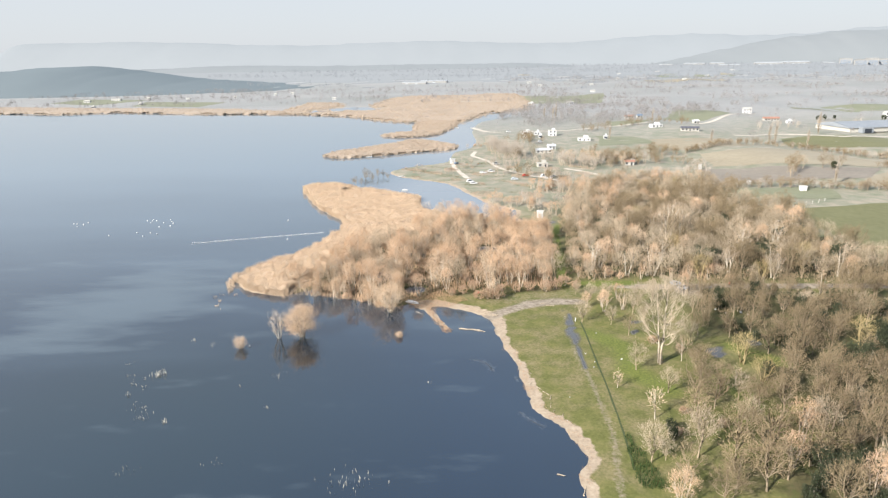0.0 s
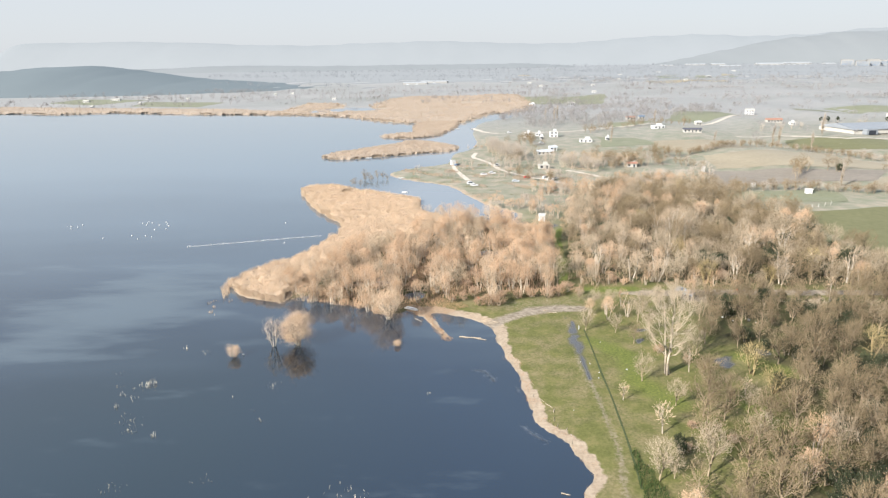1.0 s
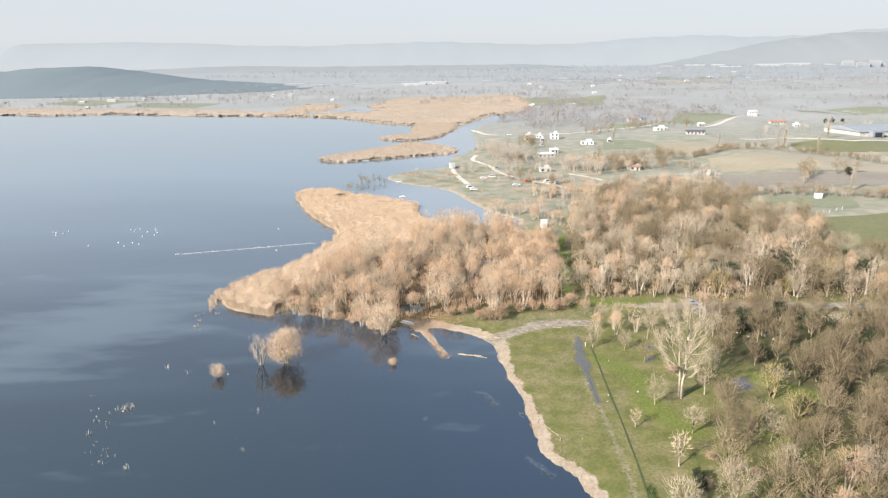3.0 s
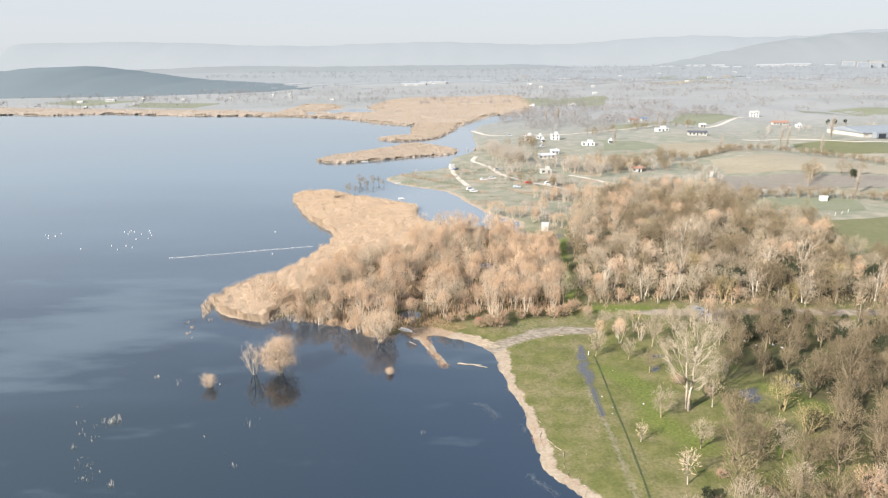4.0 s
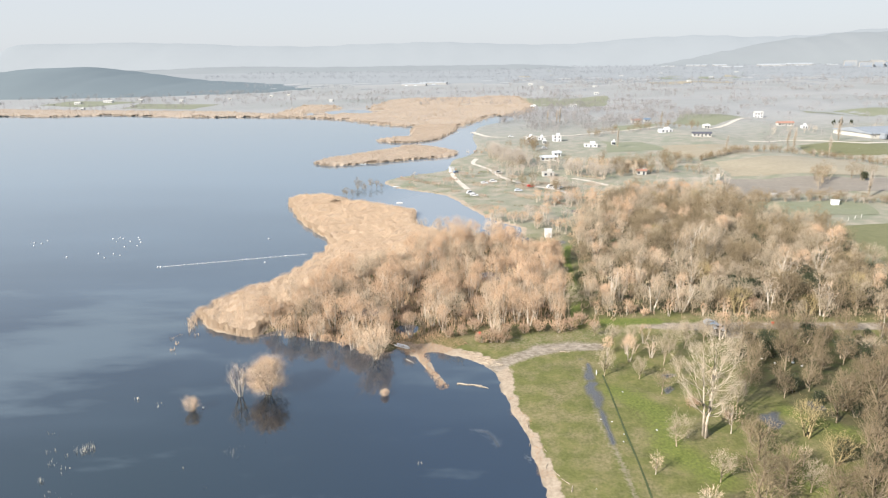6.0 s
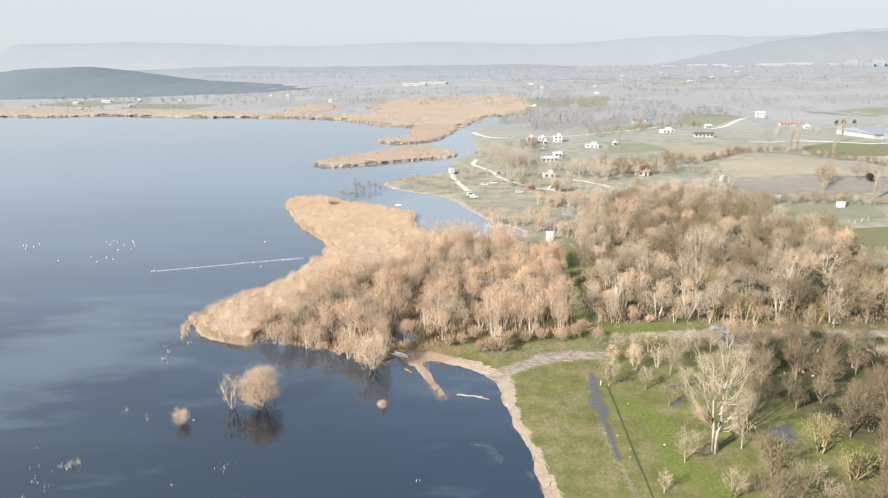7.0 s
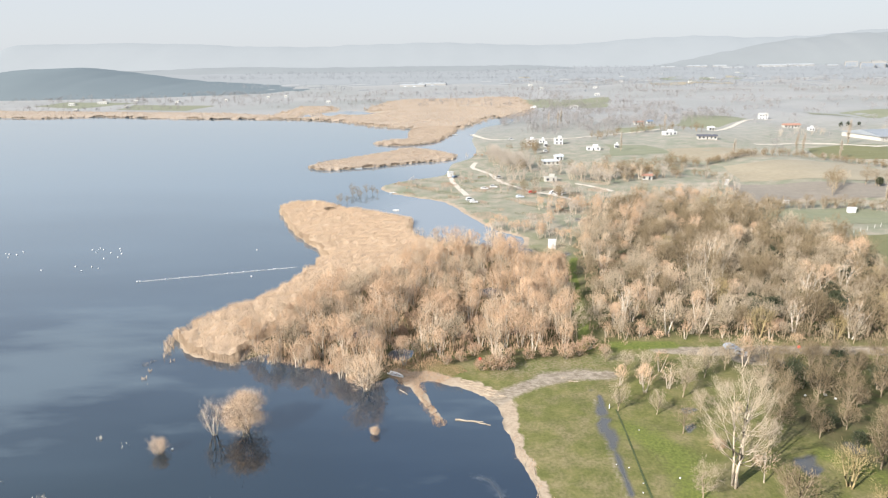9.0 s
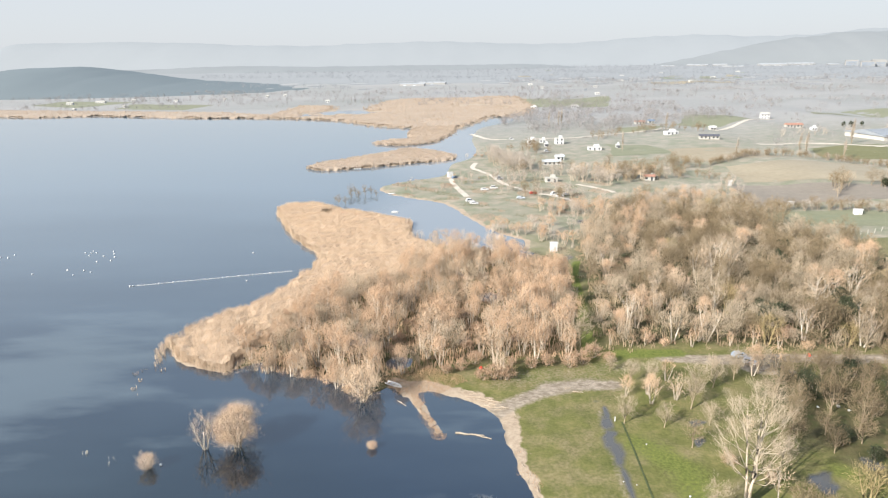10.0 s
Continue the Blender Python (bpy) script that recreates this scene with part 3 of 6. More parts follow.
# ---- trees ----
def tubes(segments):
    """Tapered limbs, each grown on to its parent: rows of start, end, radii, parent."""
    co, faces, rings = [], [], []
    for p, q, r0, r1, parent in segments:
        sides = 5 if r0 > 0.1 else 3
        axis = (q - p) / (np.linalg.norm(q - p) + 1e-9)
        u = np.cross(axis, (0.31, 0.95, 0.05))
        u /= np.linalg.norm(u)
        v = np.cross(axis, u)
        base = len(co)
        for c, r in ((p, r0), (q, r1)):
            for k in range(sides):
                a = k / sides * math.tau
                co.append(c + (u * math.cos(a) + v * math.sin(a)) * r)
        for k in range(sides):
            n = (k + 1) % sides
            faces.append((base + k, base + n, base + sides + n, base + sides + k))
        if parent >= 0:
            first, count = rings[parent]
            faces.append((first + count, first + count + 1, base + 1, base))
        rings.append((base, sides))
    return co, faces


def unit(v):
    return v / (np.linalg.norm(v) + 1e-9)


def grow(seed, height, spread, stems=1, stem_r=0.2, low=0.3, limbs=14, twigs=1900, twig=0.8, width=0.032, lean=0.12, rise=0.5, full=0.55, upright=0.0, lumps_=26, light=False):
    """A bare tree: limbs that reach into a rounded crown, and sprays of fine twigs round them. Returns two meshes."""
    twigs, width, side_limbs, limbs = (int(twigs * 0.22), width * 2.2, 0, limbs // 2) if light else (int(twigs * 0.66), width * 1.22, 2, limbs)
    r = np.random.RandomState(seed)
    segs, tips = [], []
    mid = np.array([0, 0, height * (low + 1) / 2])
    half = np.array([spread, spread, height * (1 - low) / 2])
    per = max(3, limbs // stems)
    for s in range(stems):
        a = r.uniform(0, 6.28) if stems == 1 else s / stems * 6.28 + r.uniform(-0.5, 0.5)
        out = np.array([math.cos(a), math.sin(a), 0])
        foot = out * (0 if stems == 1 else 0.25 + stem_r)
        top = foot + out * spread * (lean if stems == 1 else r.uniform(0.35, 0.65)) + np.array([0, 0, height * r.uniform(0.72, 0.86)])
        bend = r.normal(0, 0.05 * height, 3) * (1, 1, 0)
        line = [foot * (1 - t) + top * t + bend * math.sin(t * 3.14) * t for t in np.linspace(0, 1, 7)]
        rad = [stem_r * (1 - t) ** 0.8 + 0.02 for t in np.linspace(0, 1, 7)]
        first = len(segs)
        segs += [(line[k], line[k + 1], rad[k], rad[k + 1], first + k - 1 if k else (0 if s else -1)) for k in range(6)]
        for k in range(per):
            t = low * 0.75 + (0.95 - low * 0.75) * (k + r.uniform(0.1, 0.9)) / per
            i = min(5, int(t * 6))
            start = line[i] + (line[i + 1] - line[i]) * (t * 6 - i)
            d = unit(r.normal(0, 1, 3)) * r.uniform(0.7, 1.0)
            goal = mid + d * half
            goal[2] = max(goal[2], start[2] + rise * r.uniform(0.2, 1) * spread * 0.5)
            goal[2] = max(goal[2], start[2] + upright * math.hypot(*(goal - start)[:2]))
            goal[2] = min(goal[2], height)
            if stems > 1 and np.dot(goal[:2], out[:2]) < 0:
                goal[:2] *= -0.7
            knee = (start + goal) / 2 + np.array([0, 0, -0.06 * height * r.uniform(0, 1)]) + r.normal(0, 0.03 * height, 3)
            r0 = max(0.035, rad[i] * 0.55)
            own = len(segs)
            segs += [(start, knee, r0, r0 * 0.62, first + i), (knee, goal, r0 * 0.62, 0.018, own)]
            for f in np.linspace(0.25, 1, 5):
                p = start * (1 - f) ** 2 + 2 * knee * f * (1 - f) + goal * f * f
                tips.append((p, unit(goal - start)))
            for _ in range(side_limbs):
                f = r.uniform(0.35, 0.9)
                p = knee + (goal - knee) * f if f > 0.5 else start + (knee - start) * 2 * f
                e = p + (unit(goal - start) * 0.6 + unit(r.normal(0, 1, 3)) * 0.7 + (0, 0, 0.25)) * spread * r.uniform(0.3, 0.5)
                e[2] = min(e[2], height * 1.02)
                segs.append((p, e, r0 * 0.42, 0.014, own))
                tips += [(p + (e - p) * g, unit(e - p)) for g in (0.45, 0.75, 1.0)]
    co, faces = tubes(segs)
    trunk = bpy.data.meshes.new("trunk")
    trunk.from_pydata([tuple(c) for c in co], [], faces)
    trunk.polygons.foreach_set("use_smooth", np.ones(len(faces), bool))
    # sprays of twigs round the limbs and in rounded lumps of the crown
    pick = r.randint(0, len(tips), twigs)
    base = np.array([tips[k][0] for k in pick]) + r.normal(0, 0.07 * spread + 0.05, (twigs, 3))
    lumps = r.normal(0, 1, (lumps_, 3)) + (0, 0, 0.25)
    lumps = mid + lumps / np.linalg.norm(lumps, axis=1)[:, None] * half * 0.74
    some = r.rand(twigs) < full
    base[some] = lumps[r.randint(0, lumps_, some.sum())] + r.normal(0, 0.16, (some.sum(), 3)) * half
    core = base - mid * (1, 1, 0.8)
    core /= np.linalg.norm(core, axis=1)[:, None] + 1e-6
    way = np.array([tips[k][1] for k in pick]) * 0.5 + core * 0.6 + r.normal(0, 0.5, (twigs, 3)) + (0, 0, 0.3)
    way /= np.linalg.norm(way, axis=1)[:, None]
    length = twig * r.uniform(0.5, 1.2, (twigs, 1))
    across = np.cross(way, core + r.normal(0, 0.45, (twigs, 3)))
    across /= np.linalg.norm(across, axis=1)[:, None] + 1e-6
    w = width * r.uniform(0.6, 1.3, (twigs, 1))
    co = np.stack([base - across * w, base + across * w, base + way * length], 1).reshape(-1, 3)
    co[:, 2] = np.maximum(co[:, 2], 0.15)
    crown = bpy.data.meshes.new("crown")
    fill(crown, co, np.arange(twigs * 3).reshape(-1, 3))
    return trunk, crown


def tree_kind(seeds, label, category, bark, twig_mat, **shape):
    out = []
    for s in seeds:
        trunk, crown = grow(s, **shape)
        trunk.materials.append(bark)
        crown.materials.append(twig_mat)
        far_trunk, far_crown = grow(s, light=True, **shape)
        far_trunk.materials.append(bark)
        far_crown.materials.append(twig_mat)
        out.append((trunk, crown, label, category, far_trunk, far_crown))
    return out


planted, crowd = {}, {}


def plant(kind, x, y, size=1.0, turn=0.0, label="", group="", squash=1.0, sink=0.1, far=False):
    """One tree of a kind, at a place of the plan; past the first few hundred of a kind they are kept for the joined crowd."""
    trunk, crown, text, category, far_trunk, far_crown = kind
    m = pose(x, y, max(at(x, y), -0.4) - sink, 0, 0, turn) @ Matrix.Diagonal((size, size, size * squash, 1))
    planted[category] = planted.get(category, 0) + 1
    if far or planted[category] > 290:
        for me in (far_trunk, far_crown):
            crowd.setdefault((category, me.materials[0].name, len(me.polygons[0].vertices)), []).append((me, m))
        return None
    root = new(category.replace(" ", "_"))
    root.empty_display_size = 0.5
    for name, me in (("trunk", trunk), ("crown", crown)):
        o = new(name, me)
        o.parent = root
    root.matrix_world = m
    return tagged(root, label or text, category, group)


def join_crowd():
    """The trees past counting, joined by their material into a few meshes."""
    for (category, mat, sides), members in crowd.items():
        cos, faces, base = [], [], 0
        for me, m in members:
            co = np.empty(len(me.vertices) * 3, np.float32)
            me.vertices.foreach_get("co", co)
            fa = np.empty(len(me.loops), np.int32)
            me.loops.foreach_get("vertex_index", fa)
            mm = np.array(m)
            co = co.reshape(-1, 3) @ mm[:3, :3].T + mm[:3, 3]
            cos.append(co)
            faces.append(fa.reshape(-1, sides) + base)
            base += len(co)
        out = bpy.data.meshes.new("bare_wood")
        fill(out, np.concatenate(cos), np.concatenate(faces))
        out.materials.append(bpy.data.materials[mat])
        tagged(new("bare_wood", out), "dense leafless wood of " + ("pale trunks and limbs" if sides == 4 else "fine brown twigs"), "wood", kind="stuff")


def fan_tree(seed, height, spread, stems, stem_r, limbs, twigs, width, light=False):
    """A tall bare poplar: upright stems from one foot, limbs that climb outwards in a fan, and a haze of fine twigs. Returns two meshes."""
    r = np.random.RandomState(seed)
    twigs, width = (twigs // 4, width * 2) if light else (twigs, width)
    segs, tips = [], []
    for s in range(stems):
        a = s / stems * 6.28 + 0.4
        out = np.array([math.cos(a), math.sin(a), 0.0])
        foot = out * stem_r * 1.4
        tall = height * (1.0 if s == 0 else r.uniform(0.84, 0.95))
        line = [foot + out * spread * 0.30 * t ** 1.3 * (s > 0) + np.array([0, 0, tall * t]) + r.normal(0, 0.12, 3) * (1, 1, 0) for t in np.linspace(0, 1, 9)]
        rad = [stem_r * (1 - t) ** 0.75 + 0.015 for t in np.linspace(0, 1, 9)]
        first = len(segs)
        segs += [(line[k], line[k + 1], rad[k], rad[k + 1], first + k - 1 if k else (0 if s else -1)) for k in range(8)]
        for k in range(limbs // stems):
            t = 0.20 + 0.74 * (k + r.uniform(0.1, 0.9)) / (limbs // stems)
            i = min(7, int(t * 8))
            start = line[i] + (line[i + 1] - line[i]) * (t * 8 - i)
            b = k * 2.4 + s * 1.1 + r.uniform(-0.4, 0.4)
            reach = spread * (0.34 + 0.66 * math.sin(math.pi * min(1.0, (t - 0.02) / 0.94))) * r.uniform(0.7, 1.1)
            goal = start + np.array([math.cos(b) * reach, math.sin(b) * reach, reach * r.uniform(0.6, 1.15)])
            goal[2] = min(goal[2], height * r.uniform(0.90, 1.02))
            knee = (start + goal) / 2 + np.array([math.cos(b), math.sin(b), -0.6]) * 0.13 * reach
            r0 = max(0.025, rad[i] * 0.40)
            own = len(segs)
            segs += [(start, knee, r0, r0 * 0.6, first + i), (knee, goal, r0 * 0.6, 0.012, own)]
            tips += [(start * (1 - f) ** 2 + 2 * knee * f * (1 - f) + goal * f * f, unit(goal - start)) for f in (0.45, 0.65, 0.85, 1.0)]
            for _ in range(4):
                f = r.uniform(0.1, 0.95)
                p = knee + (goal - knee) * f
                e = p + (unit(goal - start) * 0.55 + r.normal(0, 0.38, 3) + (0, 0, 0.5)) * reach * r.uniform(0.25, 0.45)
                segs.append((p, e, r0 * 0.34, 0.01, own))
                tips += [(p + (e - p) * g, unit(e - p)) for g in (0.35, 0.6, 0.8, 1.0)]
    co, faces = tubes(segs)
    trunk = bpy.data.meshes.new("trunk")
    trunk.from_pydata([tuple(c) for c in co], [], faces)
    trunk.polygons.foreach_set("use_smooth", np.ones(len(faces), bool))
    pick = r.randint(0, len(tips), twigs)
    base = np.array([tips[k][0] for k in pick]) + r.normal(0, 0.42, (twigs, 3))
    way = np.array([tips[k][1] for k in pick]) * 0.7 + r.normal(0, 0.42, (twigs, 3)) + (0, 0, 0.55)
    way /= np.linalg.norm(way, axis=1)[:, None]
    across = np.cross(way, r.normal(0, 1, (twigs, 3)))
    across /= np.linalg.norm(across, axis=1)[:, None] + 1e-6
    w = width * r.uniform(0.6, 1.3, (twigs, 1))
    co = np.stack([base - across * w, base + across * w, base + way * r.uniform(0.6, 1.5, (twigs, 1))], 1).reshape(-1, 3)
    crown = bpy.data.meshes.new("crown")
    fill(crown, co, np.arange(twigs * 3).reshape(-1, 3))
    return trunk, crown


def fan_kind(seed, label, bark, twig_mat, **shape):
    meshes = fan_tree(seed, **shape) + fan_tree(seed, light=True, **shape)
    for me, mat in zip(meshes, (bark, twig_mat, bark, twig_mat)):
        me.materials.append(mat)
    return meshes[0], meshes[1], label, "poplar", meshes[2], meshes[3]


POPLAR = [fan_kind(11, "tall bare poplar with pale upright stems", BARK_PALE, TWIG_BROWN, height=22.0, spread=6.0, stems=3, stem_r=0.26, limbs=48, twigs=6500, width=0.014)]
WILLOW = tree_kind((21, 22, 23, 24), "bare orange-brown willow with several stems", "willow", BARK_WHITE, TWIG_ORANGE, height=9.8, spread=3.1, stems=3, stem_r=0.15, low=0.34, limbs=22, twigs=3000, twig=0.65, width=0.025, full=0.6)
WILLOW_PALE = tree_kind((31, 32, 33), "bare pale tan willow with white stems", "willow", BARK_WHITE, TWIG_TAN, height=9.0, spread=3.0, stems=4, stem_r=0.14, low=0.25, limbs=22, twigs=2300, twig=0.75, width=0.023)
ASH = tree_kind((41, 42, 43, 44), "bare grey-brown tree with a round crown", "ash tree", BARK_BROWN, TWIG_GREY, height=10.5, spread=3.8, stem_r=0.2, low=0.24, limbs=22, twigs=2500, twig=0.85, width=0.031)
ASH_TAN = tree_kind((51, 52, 53), "bare tan tree with a pale trunk", "bare tree", BARK_TAN, TWIG_BROWN, height=9.5, spread=3.3, stem_r=0.15, low=0.28, limbs=22, twigs=2000, twig=0.85, width=0.023, full=0.45)
OLIVE = tree_kind((61, 62), "yellow-olive bare willow with bright limbs", "willow", BARK_YELLOW, TWIG_OLIVE, height=9.0, spread=4.2, stems=3, stem_r=0.2, low=0.22, limbs=22, twigs=1500, twig=0.9, width=0.03)
DOME_OPEN = tree_kind((29,), "spreading tan willow with white stems at the water", "willow", BARK_WHITE, TWIG_PALE, height=8.6, spread=4.4, stems=6, stem_r=0.14, low=0.12, limbs=48, twigs=9000, twig=0.7, width=0.018, full=0.45, lumps_=60)
DOME = tree_kind((25, 26), "round dense tan willow standing at the water", "willow", BARK_WHITE, TWIG_PALE, height=8.6, spread=4.5, stems=6, stem_r=0.13, low=0.10, limbs=54, twigs=17000, twig=0.6, width=0.02, full=0.7, lumps_=70)
WILLOW_THIN = tree_kind((34,), "sparse pale willow with white stems in the water", "willow", BARK_BIRCH, TWIG_TAN, height=8.6, spread=3.2, stems=5, stem_r=0.12, low=0.2, limbs=30, twigs=1500, twig=0.7, width=0.018, full=0.2, upright=0.6)
PLANE = tree_kind((27, 28), "pale bare tree with thick white limbs", "bare tree", BARK_BIRCH, TWIG_TAN, height=11, spread=3.6, stems=2, stem_r=0.17, low=0.3, limbs=16, twigs=700, twig=0.9, width=0.03, full=0.2, upright=0.7)
SHRUB = tree_kind((71, 72, 73), "low rusty brown leafless shrub in grass", "shrub", BARK_PALE, TWIG_RUST, height=3.2, spread=2.0, stems=5, stem_r=0.05, low=0.05, limbs=15, twigs=1700, twig=0.6, width=0.026)
THICKET = tree_kind((81, 82), "dense orange-brown leafless thicket", "shrub", BARK_PALE, TWIG_ORANGE, height=4.0, spread=2.6, stems=5, stem_r=0.06, low=0.05, limbs=18, twigs=1200, twig=0.7, width=0.045)
# evergreens, and dark shapes added where tree shade falls
DARK_BUSH = tree_kind((91, 92), "dark evergreen bush between bare trees", "shrub", BARK_PALE, EVERGREEN, height=5.0, spread=1.7, stems=2, stem_r=0.1, low=0.05, limbs=16, twigs=2200, twig=0.5, width=0.07)
SAPLING = tree_kind((95, 96), "slender bare sapling with a white trunk", "sapling", BARK_WHITE, TWIG_TAN, height=6.0, spread=1.5, stem_r=0.1, low=0.35, limbs=12, twigs=260, twig=0.8, width=0.04)

taken = []


def free(x, y, gap):
    if any((x - a) ** 2 + (y - b) ** 2 < gap * gap for a, b in taken):
        return False
    taken.append((x, y))
    return True


rnd = random.Random(7)
# trees that stand alone
for kind, x, y, size, turn in (
        (POPLAR[0], 48.9, 140.2, 1.0, 0), (SAPLING[1], 54.6, 141.5, 1.1, 0), (OLIVE[0], 69.0, 140.1, 0.92, 30), (OLIVE[1], 69.9, 131.2, 0.72, 10),
        (WILLOW_THIN[0], -50.9, 157.2, 0.98, 0), (DOME[0], -44.6, 158.2, 1.12, 60), (DOME_OPEN[0], -59.5, 150.6, 0.44, 20), (DOME[1], -17.5, 157.4, 0.25, 0),
        (DOME_OPEN[0], -21.9, 175.4, 1.12, 45), (SHRUB[0], 8.0, 184.6, 1.2, 15), (SHRUB[1], 11.2, 184.6, 1.25, 70), (SHRUB[2], 5.4, 184.4, 0.95, 0), (WILLOW_PALE[1], 9.6, 184.6, 0.8, 15),
        (SHRUB[0], 27.0, 190.5, 1.2, 40), (SHRUB[1], 30.6, 192.4, 1.1, 90), (SHRUB[2], 34.0, 196.2, 1.2, 10), (SHRUB[0], 37.4, 193.4, 0.85, 130), (SHRUB[2], 22.0, 192.6, 1.0, 60), (SHRUB[1], 17.6, 190.6, 0.9, 20), (SHRUB[0], 0.4, 189.6, 0.9, 200), (SHRUB[2], -3.4, 188.0, 0.8, 150), (SHRUB[1], 3.6, 193.0, 1.1, 220),
        (ASH_TAN[0], 34.3, 165.6, 0.72, 0), (ASH_TAN[1], 42.2, 164.2, 0.62, 50), (ASH_TAN[2], 50.1, 171.3, 0.85, 90), (ASH_TAN[0], 51.7, 165.0, 0.62, 120), (WILLOW[0], 42.2, 173.5, 0.72, 10), (WILLOW[2], 37.5, 177.0, 0.55, 80),
        (ASH_TAN[1], 42.2, 137.0, 0.8, 200), (SAPLING[0], 35.6, 128.2, 0.75, 0), (SAPLING[1], 40.3, 115.1, 1.2, 40), (ASH_TAN[0], 35.3, 100.2, 0.92, 0), (ASH_TAN[2], 44.5, 101.7, 1.15, 70), (ASH_TAN[1], 38.2, 100.8, 0.55, 140),
        (SAPLING[0], 63.4, 130.6, 0.75, 0), (ASH[3], 60.6, 115.2, 0.85, 33), (WILLOW[3], 36.6, 87.0, 0.85, 0), (ASH[2], 56.1, 132.6, 0.85, 10), (ASH[1], 50.8, 121.6, 0.95, 250), (ASH[3], 44.0, 88.0, 0.85, 100),
        (WILLOW[1], 66.8, 107.6, 0.95, 0), (ASH_TAN[1], 70.3, 107.1, 1.0, 60), (SHRUB[1], 43.0, 109.0, 0.6, 0), (SHRUB[2], 47.0, 117.0, 0.55, 0), (ASH[1], 53.0, 92.0, 0.95, 20), (ASH[0], 53.0, 104.5, 1.0, 20), (ASH[0], 57.5, 125.0, 0.8, 140), (ASH_TAN[2], 46.5, 126.0, 0.7, 15), (ASH[3], 64.5, 121.0, 0.75, 15), (ASH[1], 68.5, 118.0, 0.85, 15), (ASH[2], 58.5, 103.5, 0.95, 15), (ASH[2], 62.5, 108.0, 0.8, 75), (ASH[3], 67.5, 99.0, 1.0, 15), (WILLOW[0], 60.5, 98.5, 0.8, 15), (ASH[0], 70.8, 124.5, 0.7, 35), (ASH[1], 63.0, 86.0, 0.95, 15), (WILLOW[2], 70.0, 90.0, 0.95, 15), (ASH[2], 57.0, 138.5, 0.6, 15), (ASH_TAN[1], 60.0, 152.0, 0.7, 15), (ASH[3], 64.0, 157.0, 0.75, 15), (SHRUB[0], 53.0, 112.0, 0.6, 15), (SHRUB[1], 56.0, 147.0, 0.55, 15)):
    taken.append((x, y))
    plant(kind, x, y, size, turn, group="lakeside trees")


def scatter(poly, gap, kinds, tries, lo, hi, group, keep=None, seed=1):
    """Trees strewn over an outline, no two nearer than the gap."""
    r = random.Random(seed)
    x0, y0 = poly.min(0)
    x1, y1 = poly.max(0)
    xs = np.array([r.uniform(x0, x1) for _ in range(tries)])
    ys = np.array([r.uniform(y0, y1) for _ in range(tries)])
    ok = inside(xs, ys, poly) > 0.5
    for x, y in zip(xs[ok], ys[ok]):
        if keep and not keep(x, y):
            continue
        low = 0.8 if group == "lakeside wood" and y > 150 and x < 112 else 1.0
        if free(x, y, gap * r.uniform(0.8, 1.25)):
            plant(r.choice(kinds), x, y, r.uniform(lo, hi) * low, r.uniform(0, 360), group=group, squash=r.uniform(0.85, 1.15))


def off_lane(x, y):
    return abs(x - (35.5 + max(0, y - 212) * 0.125)) > 2.6 and all((x - px) ** 2 + (y - py + 1.5) ** 2 > (r * 0.95) ** 2 for px, py, r in POOLS) and not (20 < x < 42 and 264 < y < 292) and not (y > 284 and x < 28)


EDGE = [(-24, 178.5), (-30, 182.5), (-36, 186.5), (-44, 189), (-52, 191.5)]
for k in range(44):
    t = rnd.uniform(0, 3.999)
    a, b = EDGE[int(t)], EDGE[int(t) + 1]
    x, y = a[0] + (b[0] - a[0]) * (t % 1) + rnd.gauss(0, 0.6), a[1] + (b[1] - a[1]) * (t % 1) + rnd.gauss(0.6, 1.2)
    if free(x, y, 1.7):
        plant(rnd.choice(WILLOW_PALE + WILLOW + THICKET[:1]), x, y, rnd.uniform(0.6, 0.85), rnd.uniform(0, 360), group="swamp trees")
scatter(WOOD, 5.2, ASH * 5 + ASH_TAN + OLIVE[:1] + WILLOW[:1] + DARK_BUSH * 2 + SHRUB[:1], 7000, 0.65, 1.1, "lakeside wood", lambda x, y: y > 78 and x < 165 and not (60 < x < 70 and 133 < y < 150), 4)
scatter(SWAMP_WOOD, 4.3, WILLOW * 3 + WILLOW_PALE * 2 + ASH_TAN + SHRUB[:1] + THICKET, 5200, 0.75, 1.2, "swamp trees", off_lane, 2)
scatter(WOOD_BACK, 4.2, WILLOW + WILLOW_PALE * 2 + ASH + ASH_TAN * 3 + SHRUB[:1] + THICKET, 5200, 0.6, 1.0, "wood beyond the dirt road", lambda x, y: off_lane(x, y) and x < 72, 3)
scatter(WOOD_BACK, 4.3, WILLOW[:1] + ASH * 3 + ASH_TAN * 4 + SAPLING + SHRUB[:1] + OLIVE[:1] + WILLOW[1:2], 6200, 0.6, 1.15, "wood beyond the dirt road", lambda x, y: 72 <= x < 104, 6)
scatter(WOOD_BACK, 4.2, ASH * 3 + ASH_TAN * 3 + OLIVE[:1] + DARK_BUSH + WILLOW[:1] + SAPLING[:1], 6200, 0.65, 1.15, "wood beyond the dirt road", lambda x, y: x >= 104, 8)
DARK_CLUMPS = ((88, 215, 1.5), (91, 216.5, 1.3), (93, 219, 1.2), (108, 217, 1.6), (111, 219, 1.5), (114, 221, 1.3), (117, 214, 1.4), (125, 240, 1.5))
